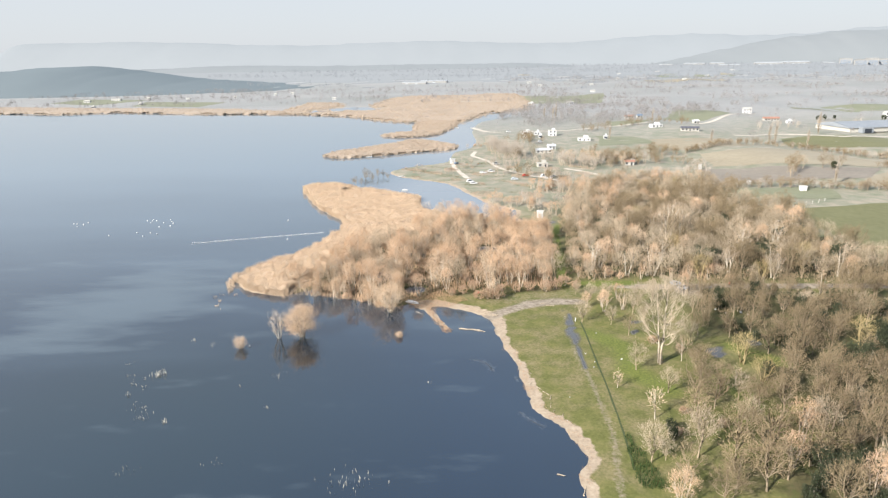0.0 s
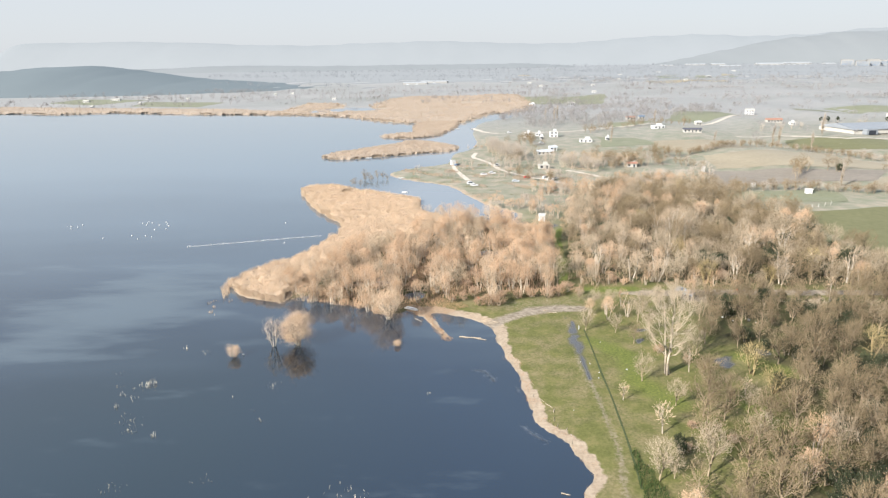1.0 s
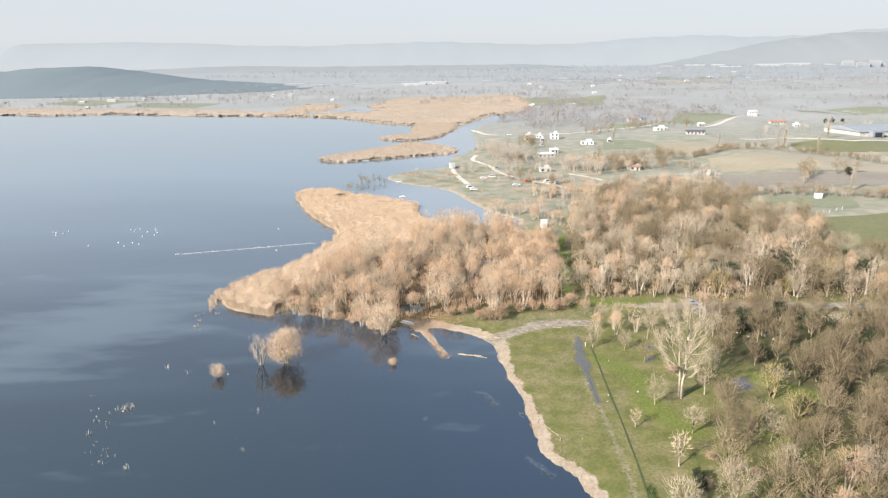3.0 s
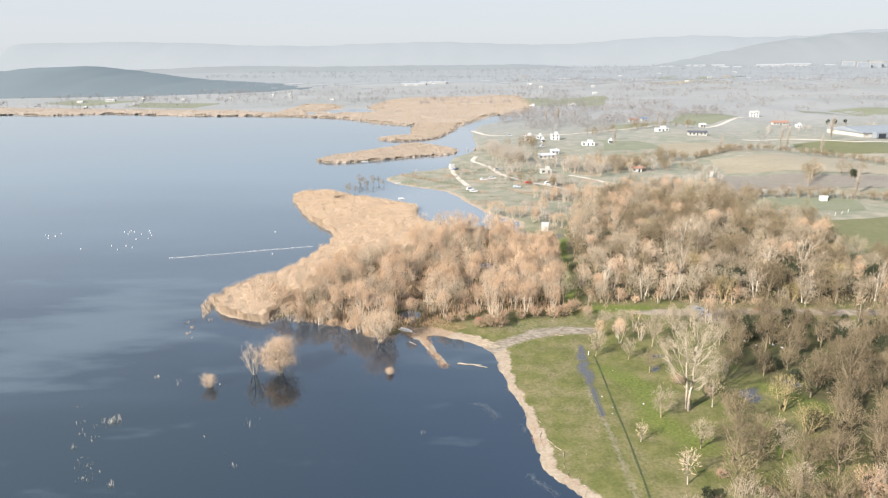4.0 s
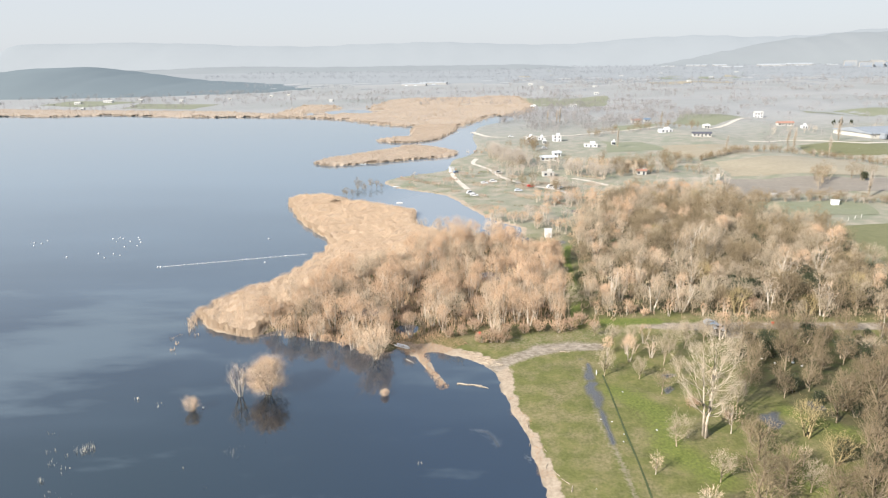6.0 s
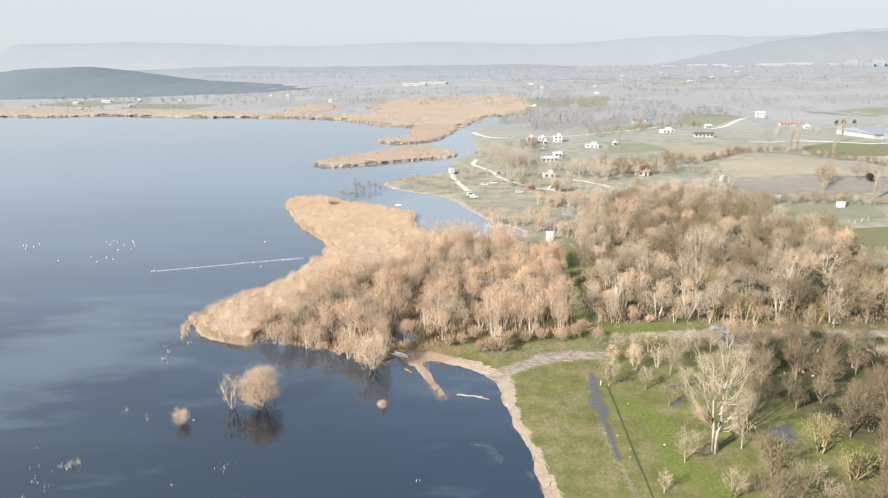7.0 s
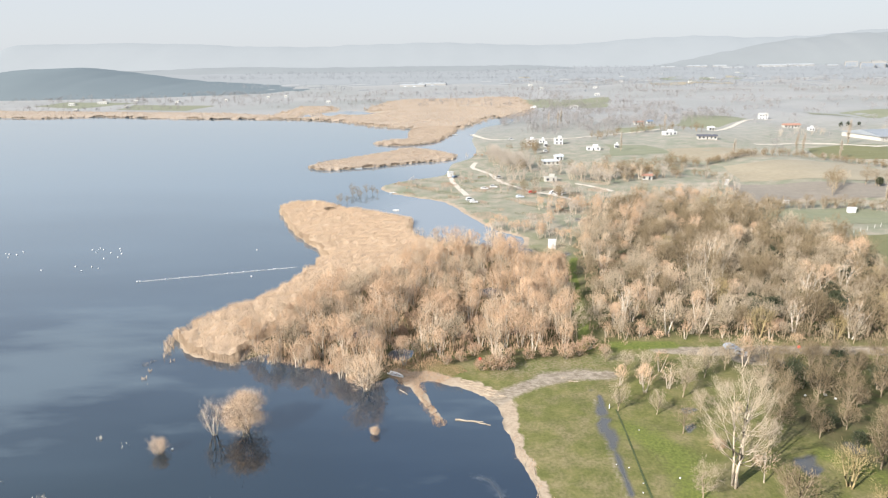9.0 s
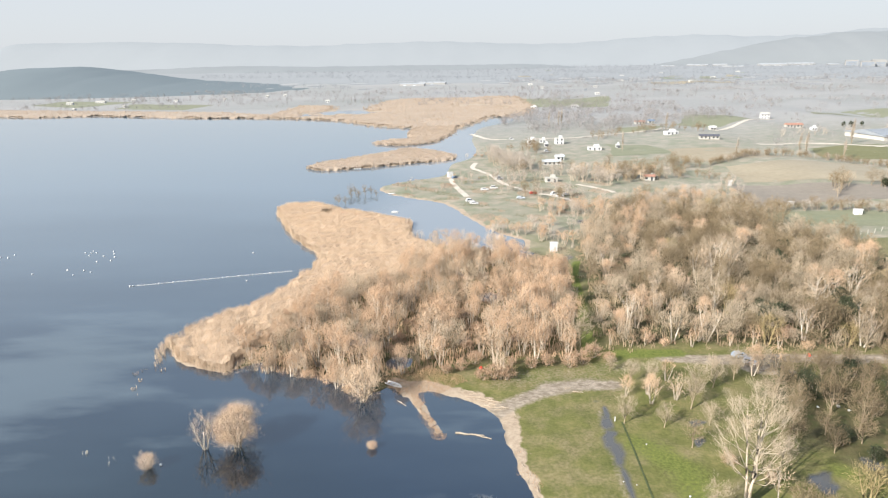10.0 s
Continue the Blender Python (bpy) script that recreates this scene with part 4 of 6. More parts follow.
# slim trees at the wood's lakeside edge, and dark bushes partly added for tree shade
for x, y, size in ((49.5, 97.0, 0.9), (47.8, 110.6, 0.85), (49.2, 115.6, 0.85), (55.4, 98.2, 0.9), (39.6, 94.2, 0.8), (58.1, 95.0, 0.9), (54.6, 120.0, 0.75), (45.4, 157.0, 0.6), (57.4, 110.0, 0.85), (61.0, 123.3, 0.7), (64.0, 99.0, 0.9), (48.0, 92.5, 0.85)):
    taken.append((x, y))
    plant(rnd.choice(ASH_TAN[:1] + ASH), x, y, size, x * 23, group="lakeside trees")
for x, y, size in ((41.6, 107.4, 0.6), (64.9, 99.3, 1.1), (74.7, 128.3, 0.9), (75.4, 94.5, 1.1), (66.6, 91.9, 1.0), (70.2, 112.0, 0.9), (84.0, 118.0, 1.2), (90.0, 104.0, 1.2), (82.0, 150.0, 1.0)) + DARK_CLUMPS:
    plant(rnd.choice(DARK_BUSH), x, y, size, x * 11, group="dark bushes")
# undergrowth trees along the wood's front edge, and before the dirt road
for x, y, size in ((40, 203.5, 0.5), (45, 202, 0.45), (49, 203, 0.6), (54, 202.6, 0.5), (61, 202.2, 0.6), (65, 203, 0.5), (71, 202.4, 0.45), (77, 202, 0.55), (83, 201, 0.6), (90, 200, 0.55), (97, 199.5, 0.6), (104, 199, 0.6)):
    plant(rnd.choice(ASH_TAN + THICKET + WILLOW[:2]), x, y, size * rnd.uniform(0.85, 1.25), x * 17, group="wood beyond the dirt road")
for x, y, size in ((36.5, 188.5, 0.45), (39.9, 183.1, 0.62), (42.5, 177.6, 0.6), (44.8, 181.5, 0.7), (48.3, 175.5, 0.75), (48.6, 183.5, 0.6), (53.6, 178.4, 0.85), (60.1, 186.5, 0.6), (58.2, 180.4, 0.8), (64.5, 184.2, 0.75), (66.8, 187.6, 0.8), (71.6, 187.2, 0.85), (76.6, 189.6, 0.7), (82.3, 187.1, 0.85), (87.6, 185.3, 0.8), (92.5, 186.5, 0.75)):
    taken.append((x, y))
    plant(rnd.choice(ASH_TAN + ASH[:2] + WILLOW[:2] + WILLOW_PALE[:1]), x, y, size, x * 19, group="lakeside trees")
# dark bushes, many added to darken the shaded gaps of the wood
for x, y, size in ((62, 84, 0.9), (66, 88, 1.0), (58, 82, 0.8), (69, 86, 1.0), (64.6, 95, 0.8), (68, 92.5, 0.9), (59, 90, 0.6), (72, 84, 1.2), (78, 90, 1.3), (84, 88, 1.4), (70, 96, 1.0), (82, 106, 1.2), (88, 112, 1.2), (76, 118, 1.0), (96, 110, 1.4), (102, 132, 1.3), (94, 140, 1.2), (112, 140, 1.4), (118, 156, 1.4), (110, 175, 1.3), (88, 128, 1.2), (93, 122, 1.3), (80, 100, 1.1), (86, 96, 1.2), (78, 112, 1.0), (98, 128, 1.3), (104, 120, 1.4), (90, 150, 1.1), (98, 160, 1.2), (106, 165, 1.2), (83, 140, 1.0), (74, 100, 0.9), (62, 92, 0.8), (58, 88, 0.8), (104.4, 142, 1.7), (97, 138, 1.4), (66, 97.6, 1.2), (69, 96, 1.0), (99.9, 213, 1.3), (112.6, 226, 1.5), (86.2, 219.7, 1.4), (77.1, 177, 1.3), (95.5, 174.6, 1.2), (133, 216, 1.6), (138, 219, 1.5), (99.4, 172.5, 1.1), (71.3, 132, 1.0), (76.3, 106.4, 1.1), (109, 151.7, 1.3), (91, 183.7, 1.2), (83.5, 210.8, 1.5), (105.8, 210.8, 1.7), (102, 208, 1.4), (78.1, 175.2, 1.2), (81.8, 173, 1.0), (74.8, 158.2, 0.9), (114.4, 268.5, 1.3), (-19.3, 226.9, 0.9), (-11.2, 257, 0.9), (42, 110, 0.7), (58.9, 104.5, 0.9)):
    plant(rnd.choice(DARK_BUSH), x, y, size, x * 11, group="dark bushes")
for x, y, size in ((84.4, 248.8, 1.2), (79.5, 250, 0.95), (90, 250.5, 0.9), (101.5, 219.5, 1.1), (105, 202, 0.85), (60, 232, 0.8), (46.5, 212, 0.95), (120, 232, 0.9), (74, 222, 0.8), (92, 206, 0.75), (66, 206, 0.9), (57, 205, 0.85), (128, 204, 0.9), (113, 187, 0.7), (52, 262, 0.9), (98, 268, 0.9)):
    plant(PLANE[int(x) % 2], x, y, size * 1.25, x * 13, group="pale trees in the wood")
GRASS_BELT = np.array([(36, 190), (60, 190), (66, 176), (58, 160), (56, 146), (44, 148), (44, 166), (36, 176)], float)
scatter(GRASS_BELT, 6.5, ASH_TAN + SHRUB + SAPLING + WILLOW[:1], 60, 0.6, 0.8, "lakeside trees", None, 5)


def hedge(points, gap, kinds, lo, hi, group, seed, spread=2.0):
    r = random.Random(seed)
    for (ax, ay), (bx, by) in zip(points[:-1], points[1:]):
        n = max(1, int(math.hypot(bx - ax, by - ay) / gap))
        for k in range(n):
            t = (k + r.random()) / n
            plant(r.choice(kinds), ax + (bx - ax) * t + r.gauss(0, spread), ay + (by - ay) * t + r.gauss(0, spread), r.uniform(lo, hi), r.uniform(0, 360), group=group)


def grove(points, gap, kinds, lo, hi, seed, spread=2.0):
    """A hedge or loose row of trees, past counting, for the joined wood."""
    r = random.Random(seed)
    for (ax, ay), (bx, by) in zip(points[:-1], points[1:]):
        n = max(1, int(math.hypot(bx - ax, by - ay) / gap))
        for k in range(n):
            t = (k + r.random()) / n
            plant(r.choice(kinds), ax + (bx - ax) * t + r.gauss(0, spread), ay + (by - ay) * t + r.gauss(0, spread), r.uniform(lo, hi), r.uniform(0, 360), far=True)


# far trees with the haze put into their twig colour
HAZED = tree_kind((54, 55, 56), "bare dusty tan tree with thin stems", "bare tree", BARK_PALE, TWIG_HAZED, height=9.5, spread=3.1, stems=2, stem_r=0.13, low=0.25, limbs=20, twigs=1900, twig=0.85, width=0.026, full=0.45)
HEDGE = ASH * 2 + HAZED
hedge([(-20, 304), (-10, 306), (0, 303), (6, 299)], 2.6, WILLOW[:2] + HAZED, 0.5, 0.8, "inlet willows", 11)
hedge([(30, 318), (36, 325), (44, 310)], 4.5, HAZED + WILLOW[:1], 0.7, 1.0, "inlet willows", 12)
hedge([(192, 386), (206, 396), (222, 404), (240, 392)], 4.0, ASH * 2 + ASH_TAN + DARK_BUSH[:1], 0.8, 1.1, "field hedge", 20, 5)
for x, y, size in ((-64.6, 379, 0.55), (-61, 378, 0.45), (-67, 383, 0.4), (-62.5, 405, 0.6), (-59, 402, 0.5), (-57, 399, 0.35), (-53.5, 401, 0.6), (-50.5, 403, 0.5), (-56, 392, 0.4), (-60.5, 394, 0.5), (-47, 399, 0.4)):
    plant(ASH[int(-x) % 4], x, y, size, x * 31, "dark bare shrub standing in the flooded inlet", "flooded shrubs")
hedge([(18, 440), (36, 436), (52, 440)], 2.0, HAZED, 0.6, 1.0, "picnic ground trees", 16, 4)
hedge([(28, 470), (44, 480), (38, 500), (30, 520)], 2.2, HAZED, 0.9, 1.3, "picnic ground trees", 17, 5)
hedge([(56, 400), (70, 380), (80, 372)], 2.6, HAZED, 0.5, 0.9, "picnic ground trees", 18, 4)
hedge([(66, 436), (82, 430), (92, 420)], 2.8, HAZED, 0.9, 1.2, "picnic ground trees", 19)
hedge([(58, 345), (44, 352), (66, 362), (84, 366)], 2.4, WILLOW[:1] + HAZED + SHRUB[:1], 0.45, 0.8, "picnic ground trees", 22, 4)
grove([(136, 345), (161, 354), (178, 357), (194, 347), (225, 338), (300, 345)], 1.1, HEDGE, 0.35, 0.7, 13, 1.8)
grove([(160, 420), (150, 450), (110, 440), (92, 425)], 1.8, ASH + HAZED, 0.4, 0.8, 14, 7)
grove([(105, 455), (150, 480), (165, 492)], 1.8, ASH, 0.5, 0.9, 25, 6)
grove([(172, 486), (210, 511), (227, 515), (242, 509), (261, 489), (280, 471), (292, 439), (345, 415)], 0.9, HEDGE, 0.3, 0.6, 15, 1.8)
grove([(262, 402), (290, 392), (360, 372)], 1.6, HEDGE, 0.3, 0.6, 26, 1.2)
grove([(0, 455), (10, 440), (-4, 415)], 3.5, SHRUB + HAZED, 0.4, 0.7, 27, 5)
grove([(-44, 420), (-30, 430), (-20, 410), (0, 400)], 3.0, SHRUB + HAZED, 0.3, 0.55, 28, 6)
grove([(10, 530), (22, 545), (30, 575)], 3.0, HAZED + SHRUB, 0.5, 0.8, 29, 5)
grove([(50, 470), (70, 480), (95, 470)], 3.0, ASH + HAZED, 0.5, 1.0, 30, 10)
grove([(45, 540), (60, 560), (58, 590)], 3.5, ASH, 0.6, 1.0, 33, 5)
grove([(120, 640), (180, 668), (240, 680)], 4.0, ASH, 0.5, 0.9, 34, 4)
grove([(95, 385), (125, 375), (140, 365)], 2.2, ASH + WILLOW, 0.5, 0.9, 35, 6)
grove([(385, 705), (400, 708)], 5.0, DARK_BUSH, 1.0, 1.4, 36, 3)
grove([(425, 655), (445, 650)], 5.0, DARK_BUSH, 1.0, 1.5, 37, 3)
grove([(290, 640), (330, 655), (400, 640)], 7.0, HAZED, 0.6, 1.0, 38, 6)
grove([(24, 525), (30, 505), (38, 484), (46, 470)], 1.6, HAZED, 0.8, 1.3, 40, 4)
grove([(50, 462), (64, 452), (78, 458)], 2.2, HAZED, 0.6, 1.0, 41, 4)
grove([(72, 448), (84, 442), (102, 438), (124, 440)], 1.5, HAZED + WILLOW_PALE + ASH, 0.7, 1.2, 42, 4)
grove([(26, 410), (34, 402), (45, 388), (58, 372)], 2.4, HAZED + SHRUB[:1] + ASH, 0.5, 0.9, 43, 4)
grove([(42, 362), (54, 352), (64, 346), (78, 350)], 1.6, HAZED + WILLOW[:2], 0.5, 0.9, 44, 4)
grove([(12, 312), (20, 318), (30, 313), (37, 302), (46, 298)], 1.6, WILLOW + HAZED, 0.5, 0.8, 45, 3)
grove([(76, 342), (92, 344), (104, 352), (112, 366), (122, 372)], 1.3, HAZED * 2 + WILLOW, 0.6, 1.0, 46, 6)
grove([(86, 362), (100, 372), (118, 388), (150, 392)], 1.8, HAZED, 0.5, 0.9, 47, 6)
COLUMN = tree_kind((97,), "tall narrow bare poplar column", "poplar", BARK_TAN, TWIG_HAZED, height=17, spread=1.1, stem_r=0.2, low=0.08, limbs=34, twigs=800, twig=1.4, width=0.06, rise=3.0)
for x, y, size in ((255, 531, 1.0), (260, 531, 1.05), (271, 502, 0.85), (311, 562, 1.2), (212, 357, 0.85), (200, 511, 0.8), (205, 690, 0.9), (130, 560, 0.7), (140, 600, 0.7), (109, 760, 1.0), (113, 765, 1.1), (100, 770, 0.9)):
    plant(COLUMN[0], x, y, size, x * 7, group="poplar columns")


join_crowd()


# ---- reeds and far woods: what nobody could count ----
def blades(name, poly, per, height, width, label, mat, seed, category="reeds", ragged=0.0, clump=-9.0, clump_size=4.5, cell=0.0):
    """A bed of upright blades over an outline, with uneven height; cell: the mesh of the packed stems below the tips."""
    r = np.random.RandomState(seed)
    lo, hi = poly.min(0) - ragged, poly.max(0) + ragged
    n = int((hi[0] - lo[0]) * (hi[1] - lo[1]) * per)
    x, y = r.uniform(lo[0], hi[0], n), r.uniform(lo[1], hi[1], n)
    edge = inside(x, y, poly) + ragged * waves(x, y, 8, seed)
    edge = np.where(waves(x, y, clump_size, seed + 9) > clump, edge, -1)
    for px, py, pr in POOLS:
        edge = np.where((x - px) ** 2 + (y - py) ** 2 < (0.8 * pr) ** 2 * (1 + 0.5 * waves(x, y, pr, 3)), -1, edge)
    x, y, edge = x[edge > 0], y[edge > 0], edge[edge > 0]
    n = len(x)
    h = height * (0.85 + 0.12 * waves(x, y, 7, seed + 1) + 0.12 * waves(x, y, 22, seed + 2)) * r.uniform(0.75, 1.2, n)
    h *= 0.92 + 0.08 * step(0, 5, edge)
    a = r.normal(0, 0.7, n)
    w = width * r.uniform(0.6, 1.4, n)
    z = np.maximum(land(x, y), -0.3) - 0.05
    foot = np.stack([x, y, z], 1)
    off = np.stack([np.cos(a) * w, np.sin(a) * w, np.zeros(n)], 1)
    tip = foot + np.stack([r.normal(0, 0.13, n) * h, r.normal(0, 0.13, n) * h, h], 1)
    co = np.stack([foot - off * 0.7, foot + off * 0.7, tip + off * 0.35, tip - off * 0.35], 1).reshape(-1, 3)
    faces = np.arange(n * 4).reshape(-1, 4)
    if cell:
        cx, cy = np.meshgrid(np.arange(lo[0], hi[0] + cell, cell), np.arange(lo[1], hi[1] + cell, cell))
        cx, cy = cx + r.normal(0, 0.2 * cell, cx.shape), cy + r.normal(0, 0.2 * cell, cy.shape)
        ce = inside(cx, cy, poly) + ragged * waves(cx, cy, 8, seed)
        for px, py, pr in POOLS:
            ce = np.where((cx - px) ** 2 + (cy - py) ** 2 < (0.85 * pr) ** 2 * (1 + 0.5 * waves(cx, cy, pr, 3)), -1, ce)
        top = height * (0.62 + 0.10 * waves(cx, cy, 7, seed + 1) + 0.10 * waves(cx, cy, 22, seed + 2) + r.normal(0, 0.03, cx.shape))
        cz = np.maximum(land(cx, cy), -0.3) - 0.05 + (top if cell < 1 else top * step(0, 0.7 * cell, ce))
        k = cx.shape[1]
        i = (np.arange(cx.shape[0] - 1)[:, None] * k + np.arange(k - 1)[None]).reshape(-1)
        quads = np.stack([i, i + 1, i + k + 1, i + k], 1)
        quads = quads[(ce.ravel()[quads] > (1.3 if cell < 1 else -0.6 * cell)).all(1)]
        used, back = np.unique(quads, return_inverse=True)
        faces = np.concatenate([faces, back.reshape(-1, 4) + len(co)])
        co = np.concatenate([co, np.stack([cx, cy, cz], -1).reshape(-1, 3)[used]])
    me = bpy.data.meshes.new(name)
    fill(me, co, faces)
    me.materials.append(mat)
    return tagged(new(name, me), label, category, kind="stuff")


blades("reed_bed", REEDS, 19.0, 2.9, 0.045, "dense bed of dry golden-tan reeds at the water", REED, 51, ragged=1.2, cell=0.7)
blades("reed_bed", ISLE, 4.5, 2.4, 0.10, "dry tan reed island in the lake", FAR_REED, 52, ragged=2.0, cell=1.6)
blades("reed_bed", ISLE_FAR, 3.0, 2.4, 0.14, "dry tan reed island in the lake", FAR_REED, 53, ragged=3.0, cell=2.2)
blades("reed_bed", FAR_REEDS, 0.6, 2.6, 0.25, "wide far bed of dry tan reeds", FAR_REED, 54, ragged=10.0, cell=4.0)
blades("reed_bed", STRAND_REEDS, 0.22, 2.6, 0.35, "narrow belt of dry reeds along the far shore", FAR_REED, 55, ragged=6.0, cell=5.0)
REED_EDGE = np.array([(-20, 186), (-22, 178), (-34, 185), (-51, 190.5), (-58, 188), (-62, 196), (-50, 204), (-34, 196)], float)
blades("reed_litter", REED_EDGE, 5.0, 0.9, 0.08, "tan reed litter below waterside willows", REED, 60, "reed litter", 1.0)
FRINGE = np.array([(-77.6, 192.5), (-80.3, 196.5), (-82.4, 206), (-78.5, 217), (-77.5, 214), (-80.2, 206), (-78.2, 199), (-76.6, 195)], float)
blades("reed_tufts", FRINGE, 16.0, 1.9, 0.05, "loose fringe of reeds standing in the water", REED, 56, ragged=0.7, clump=-0.2, clump_size=3.0)
for x, y, wide_ in ((-79.4, 190.6, 0.9), (-77.8, 185, 0.7), (-77.6, 181, 0.9), (-75.2, 178, 0.6), (-80.6, 187.6, 0.5), (-74.6, 189.6, 0.6)):
    blades("reed_tuft", np.array([(x - wide_, y - 0.8), (x + wide_, y - 0.7), (x + wide_ * 0.8, y + 0.9), (x - wide_ * 0.9, y + 0.8)], float), 11.0, 1.1, 0.05, "broken reed tuft standing in the water", REED, int(x * -3), ragged=0.5, clump=-0.4, clump_size=1.4)
SPIT_LITTER = np.array([(-20, 186), (-17, 181), (-12.5, 176.5), (-8.0, 168.2), (-5.0, 160.8), (-2.9, 161.8), (-5.4, 167.8), (-8.8, 175.6), (-2, 181), (2, 184), (-4, 190), (-14, 191)], float)
LITTER_REED = mottled("wet_reed_litter", (0.27, 0.17, 0.098), (0.47, 0.315, 0.19), 0.2, 0.95, 0, 1.0, 0, 0, "island")
blades("reed_litter", SPIT_LITTER, 26.0, 0.35, 0.05, "orange-brown drifted reed litter on a narrow spit", LITTER_REED, 59, "reed litter", 1.0)
# dark blades added in place of the tree shade at the ditch's end
SHADE_BLADES = np.array([(31.2, 92), (36.4, 92), (35.0, 101), (33.4, 109.5), (32.2, 108)], float)
blades("rushes", SHADE_BLADES, 26.0, 0.8, 0.05, "dark green blades standing in for tree shade at the ditch end", mottled("shade_green", (0.025, 0.045, 0.012), (0.06, 0.09, 0.025), 0.4, 0.9, 0, 3.0, 0, 0, "island"), 67, "rushes", 0.8)
PICNIC = np.array([(-46, 422), (-28, 394), (-8, 379), (6, 346), (18, 322), (40, 320), (60, 345), (90, 380), (90, 430), (50, 450), (10, 455), (-30, 440)], float)
blades("dry_grass", PICNIC, 3.0, 0.8, 0.12, "patches of dry tan grass on the picnic ground", FAR_REED, 63, "grass", 2.0, 0.5, 26.0)
blades("green_grass", PICNIC, 2.0, 0.3, 0.14, "patches of green grass on the picnic ground", FIELD_GREEN, 64, "grass", 2.0, 0.35, 22.0)
STRAND_LITTER = np.array(SHORE_NEAR[4:17] + [(x + 2.2, y + 0.6) for x, y in SHORE_NEAR[16:3:-1]], float)
blades("reed_litter", STRAND_LITTER, 9.0, 0.25, 0.06, "brown drift litter along the muddy strand", LITTER_REED, 65, "reed litter", 0.8, -0.1, 6.0)
UNDER = np.array([(-50, 190), (-30, 184), (-12, 188), (8, 196), (30, 196), (36, 240), (40, 276), (20, 290), (-8, 290), (-14, 268), (-45, 224)], float)
blades("dry_undergrowth", UNDER, 4.0, 1.5, 0.09, "tangled orange-brown undergrowth below the willows", mottled("dry_undergrowth", (0.33, 0.22, 0.13), (0.50, 0.355, 0.23), 0.1, 0.95, 0.0, 0.6, 0, 0, "island"), 57, "undergrowth")
blades("dry_undergrowth", WOOD_BACK, 4.0, 1.1, 0.08, "brown undergrowth of brambles below bare trees", mottled("brown_undergrowth", (0.25, 0.185, 0.11), (0.40, 0.305, 0.20), 0.1, 0.95, 0.0, 0.6, 0, 0, "island"), 58, "undergrowth", 2.5, -0.25, 6.0)


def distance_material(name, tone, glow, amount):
    """Far land as a plain backdrop: kilometres of haze put in as tone and glow."""
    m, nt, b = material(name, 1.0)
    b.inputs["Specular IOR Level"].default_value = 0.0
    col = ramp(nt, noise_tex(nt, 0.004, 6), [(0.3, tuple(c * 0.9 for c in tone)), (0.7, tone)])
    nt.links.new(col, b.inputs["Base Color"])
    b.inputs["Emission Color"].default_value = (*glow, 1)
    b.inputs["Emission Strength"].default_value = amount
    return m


# far woods with a glow painted in for haze
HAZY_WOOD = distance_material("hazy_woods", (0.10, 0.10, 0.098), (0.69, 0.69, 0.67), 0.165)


def far_wood(poly, per, height, label, seed, patch=60.0, cover=0.0, mat=None):
    """A far leafless wood: stems with rough sprays, joined."""
    r = np.random.RandomState(seed)
    lo, hi = poly.min(0), poly.max(0)
    n = int((hi[0] - lo[0]) * (hi[1] - lo[1]) * per)
    x, y = r.uniform(lo[0], hi[0], n), r.uniform(lo[1], hi[1], n)
    ok = (inside(x, y, poly) > 0) & (waves(x, y, patch, seed) > cover)
    x, y = x[ok], y[ok]
    n, k = len(x), 30
    h = height * r.uniform(0.5, 1.1, n)
    z = land(x, y)
    c = np.stack([x, y, z], 1)[:, None]
    d = r.normal(0, 1, (n, k, 3))
    d /= np.linalg.norm(d, axis=2)[..., None]
    spot = c + d * (h * 0.28)[:, None, None] + np.stack([0 * h, 0 * h, h * 0.62], 1)[:, None]
    e = r.normal(0, 1, (n, k, 3))
    f = r.normal(0, 1, (n, k, 3))
    s = (h * 0.065)[:, None, None]
    co = np.stack([spot + e * s, spot - e * s * 0.6 + f * s * 0.5, spot + f * s], 2)
    co[:, 0] = c + np.stack([np.stack([-h * 0.02, 0 * h, 0 * h], 1), np.stack([h * 0.02, 0 * h, 0 * h], 1), np.stack([0 * h, 0 * h, h * 0.9], 1)], 1)
    co = co.reshape(-1, 3)
    me = bpy.data.meshes.new("far_wood")
    fill(me, co, np.arange(len(co)).reshape(-1, 3))
    me.materials.append(mat or FARWOOD)
    return tagged(new("far_wood", me), label, "wood", kind="stuff")


def box_poly(x0, y0, x1, y1):
    return np.array([(x0, y0), (x1, y0), (x1, y1), (x0, y1)], float)


far_wood(np.array([(100, 660), (330, 800), (300, 1000), (130, 1010), (70, 880), (45, 800), (40, 720)], float), 0.02, 9, "bare grey-brown far wood", 61, 90, -0.3)
far_wood(np.array([(250, 560), (600, 500), (900, 900), (420, 1000), (330, 800)], float), 0.004, 8, "scattered bare trees between fields", 62, 60, 0.3)
far_wood(box_poly(120, 1020, 1300, 1900), 0.0035, 10, "bare far woods and hedges on the plain", 63, 220, 0.15)
far_wood(box_poly(-900, 1050, 200, 1500), 0.006, 9, "far groves behind the reed shore", 64, 120, 0.1)
FIELD_DARK = mottled("dark_winter_crop", (0.13, 0.15, 0.085), (0.20, 0.21, 0.125), 0.03, 0.95, 0.12, 0.4)
fld = random.Random(12)
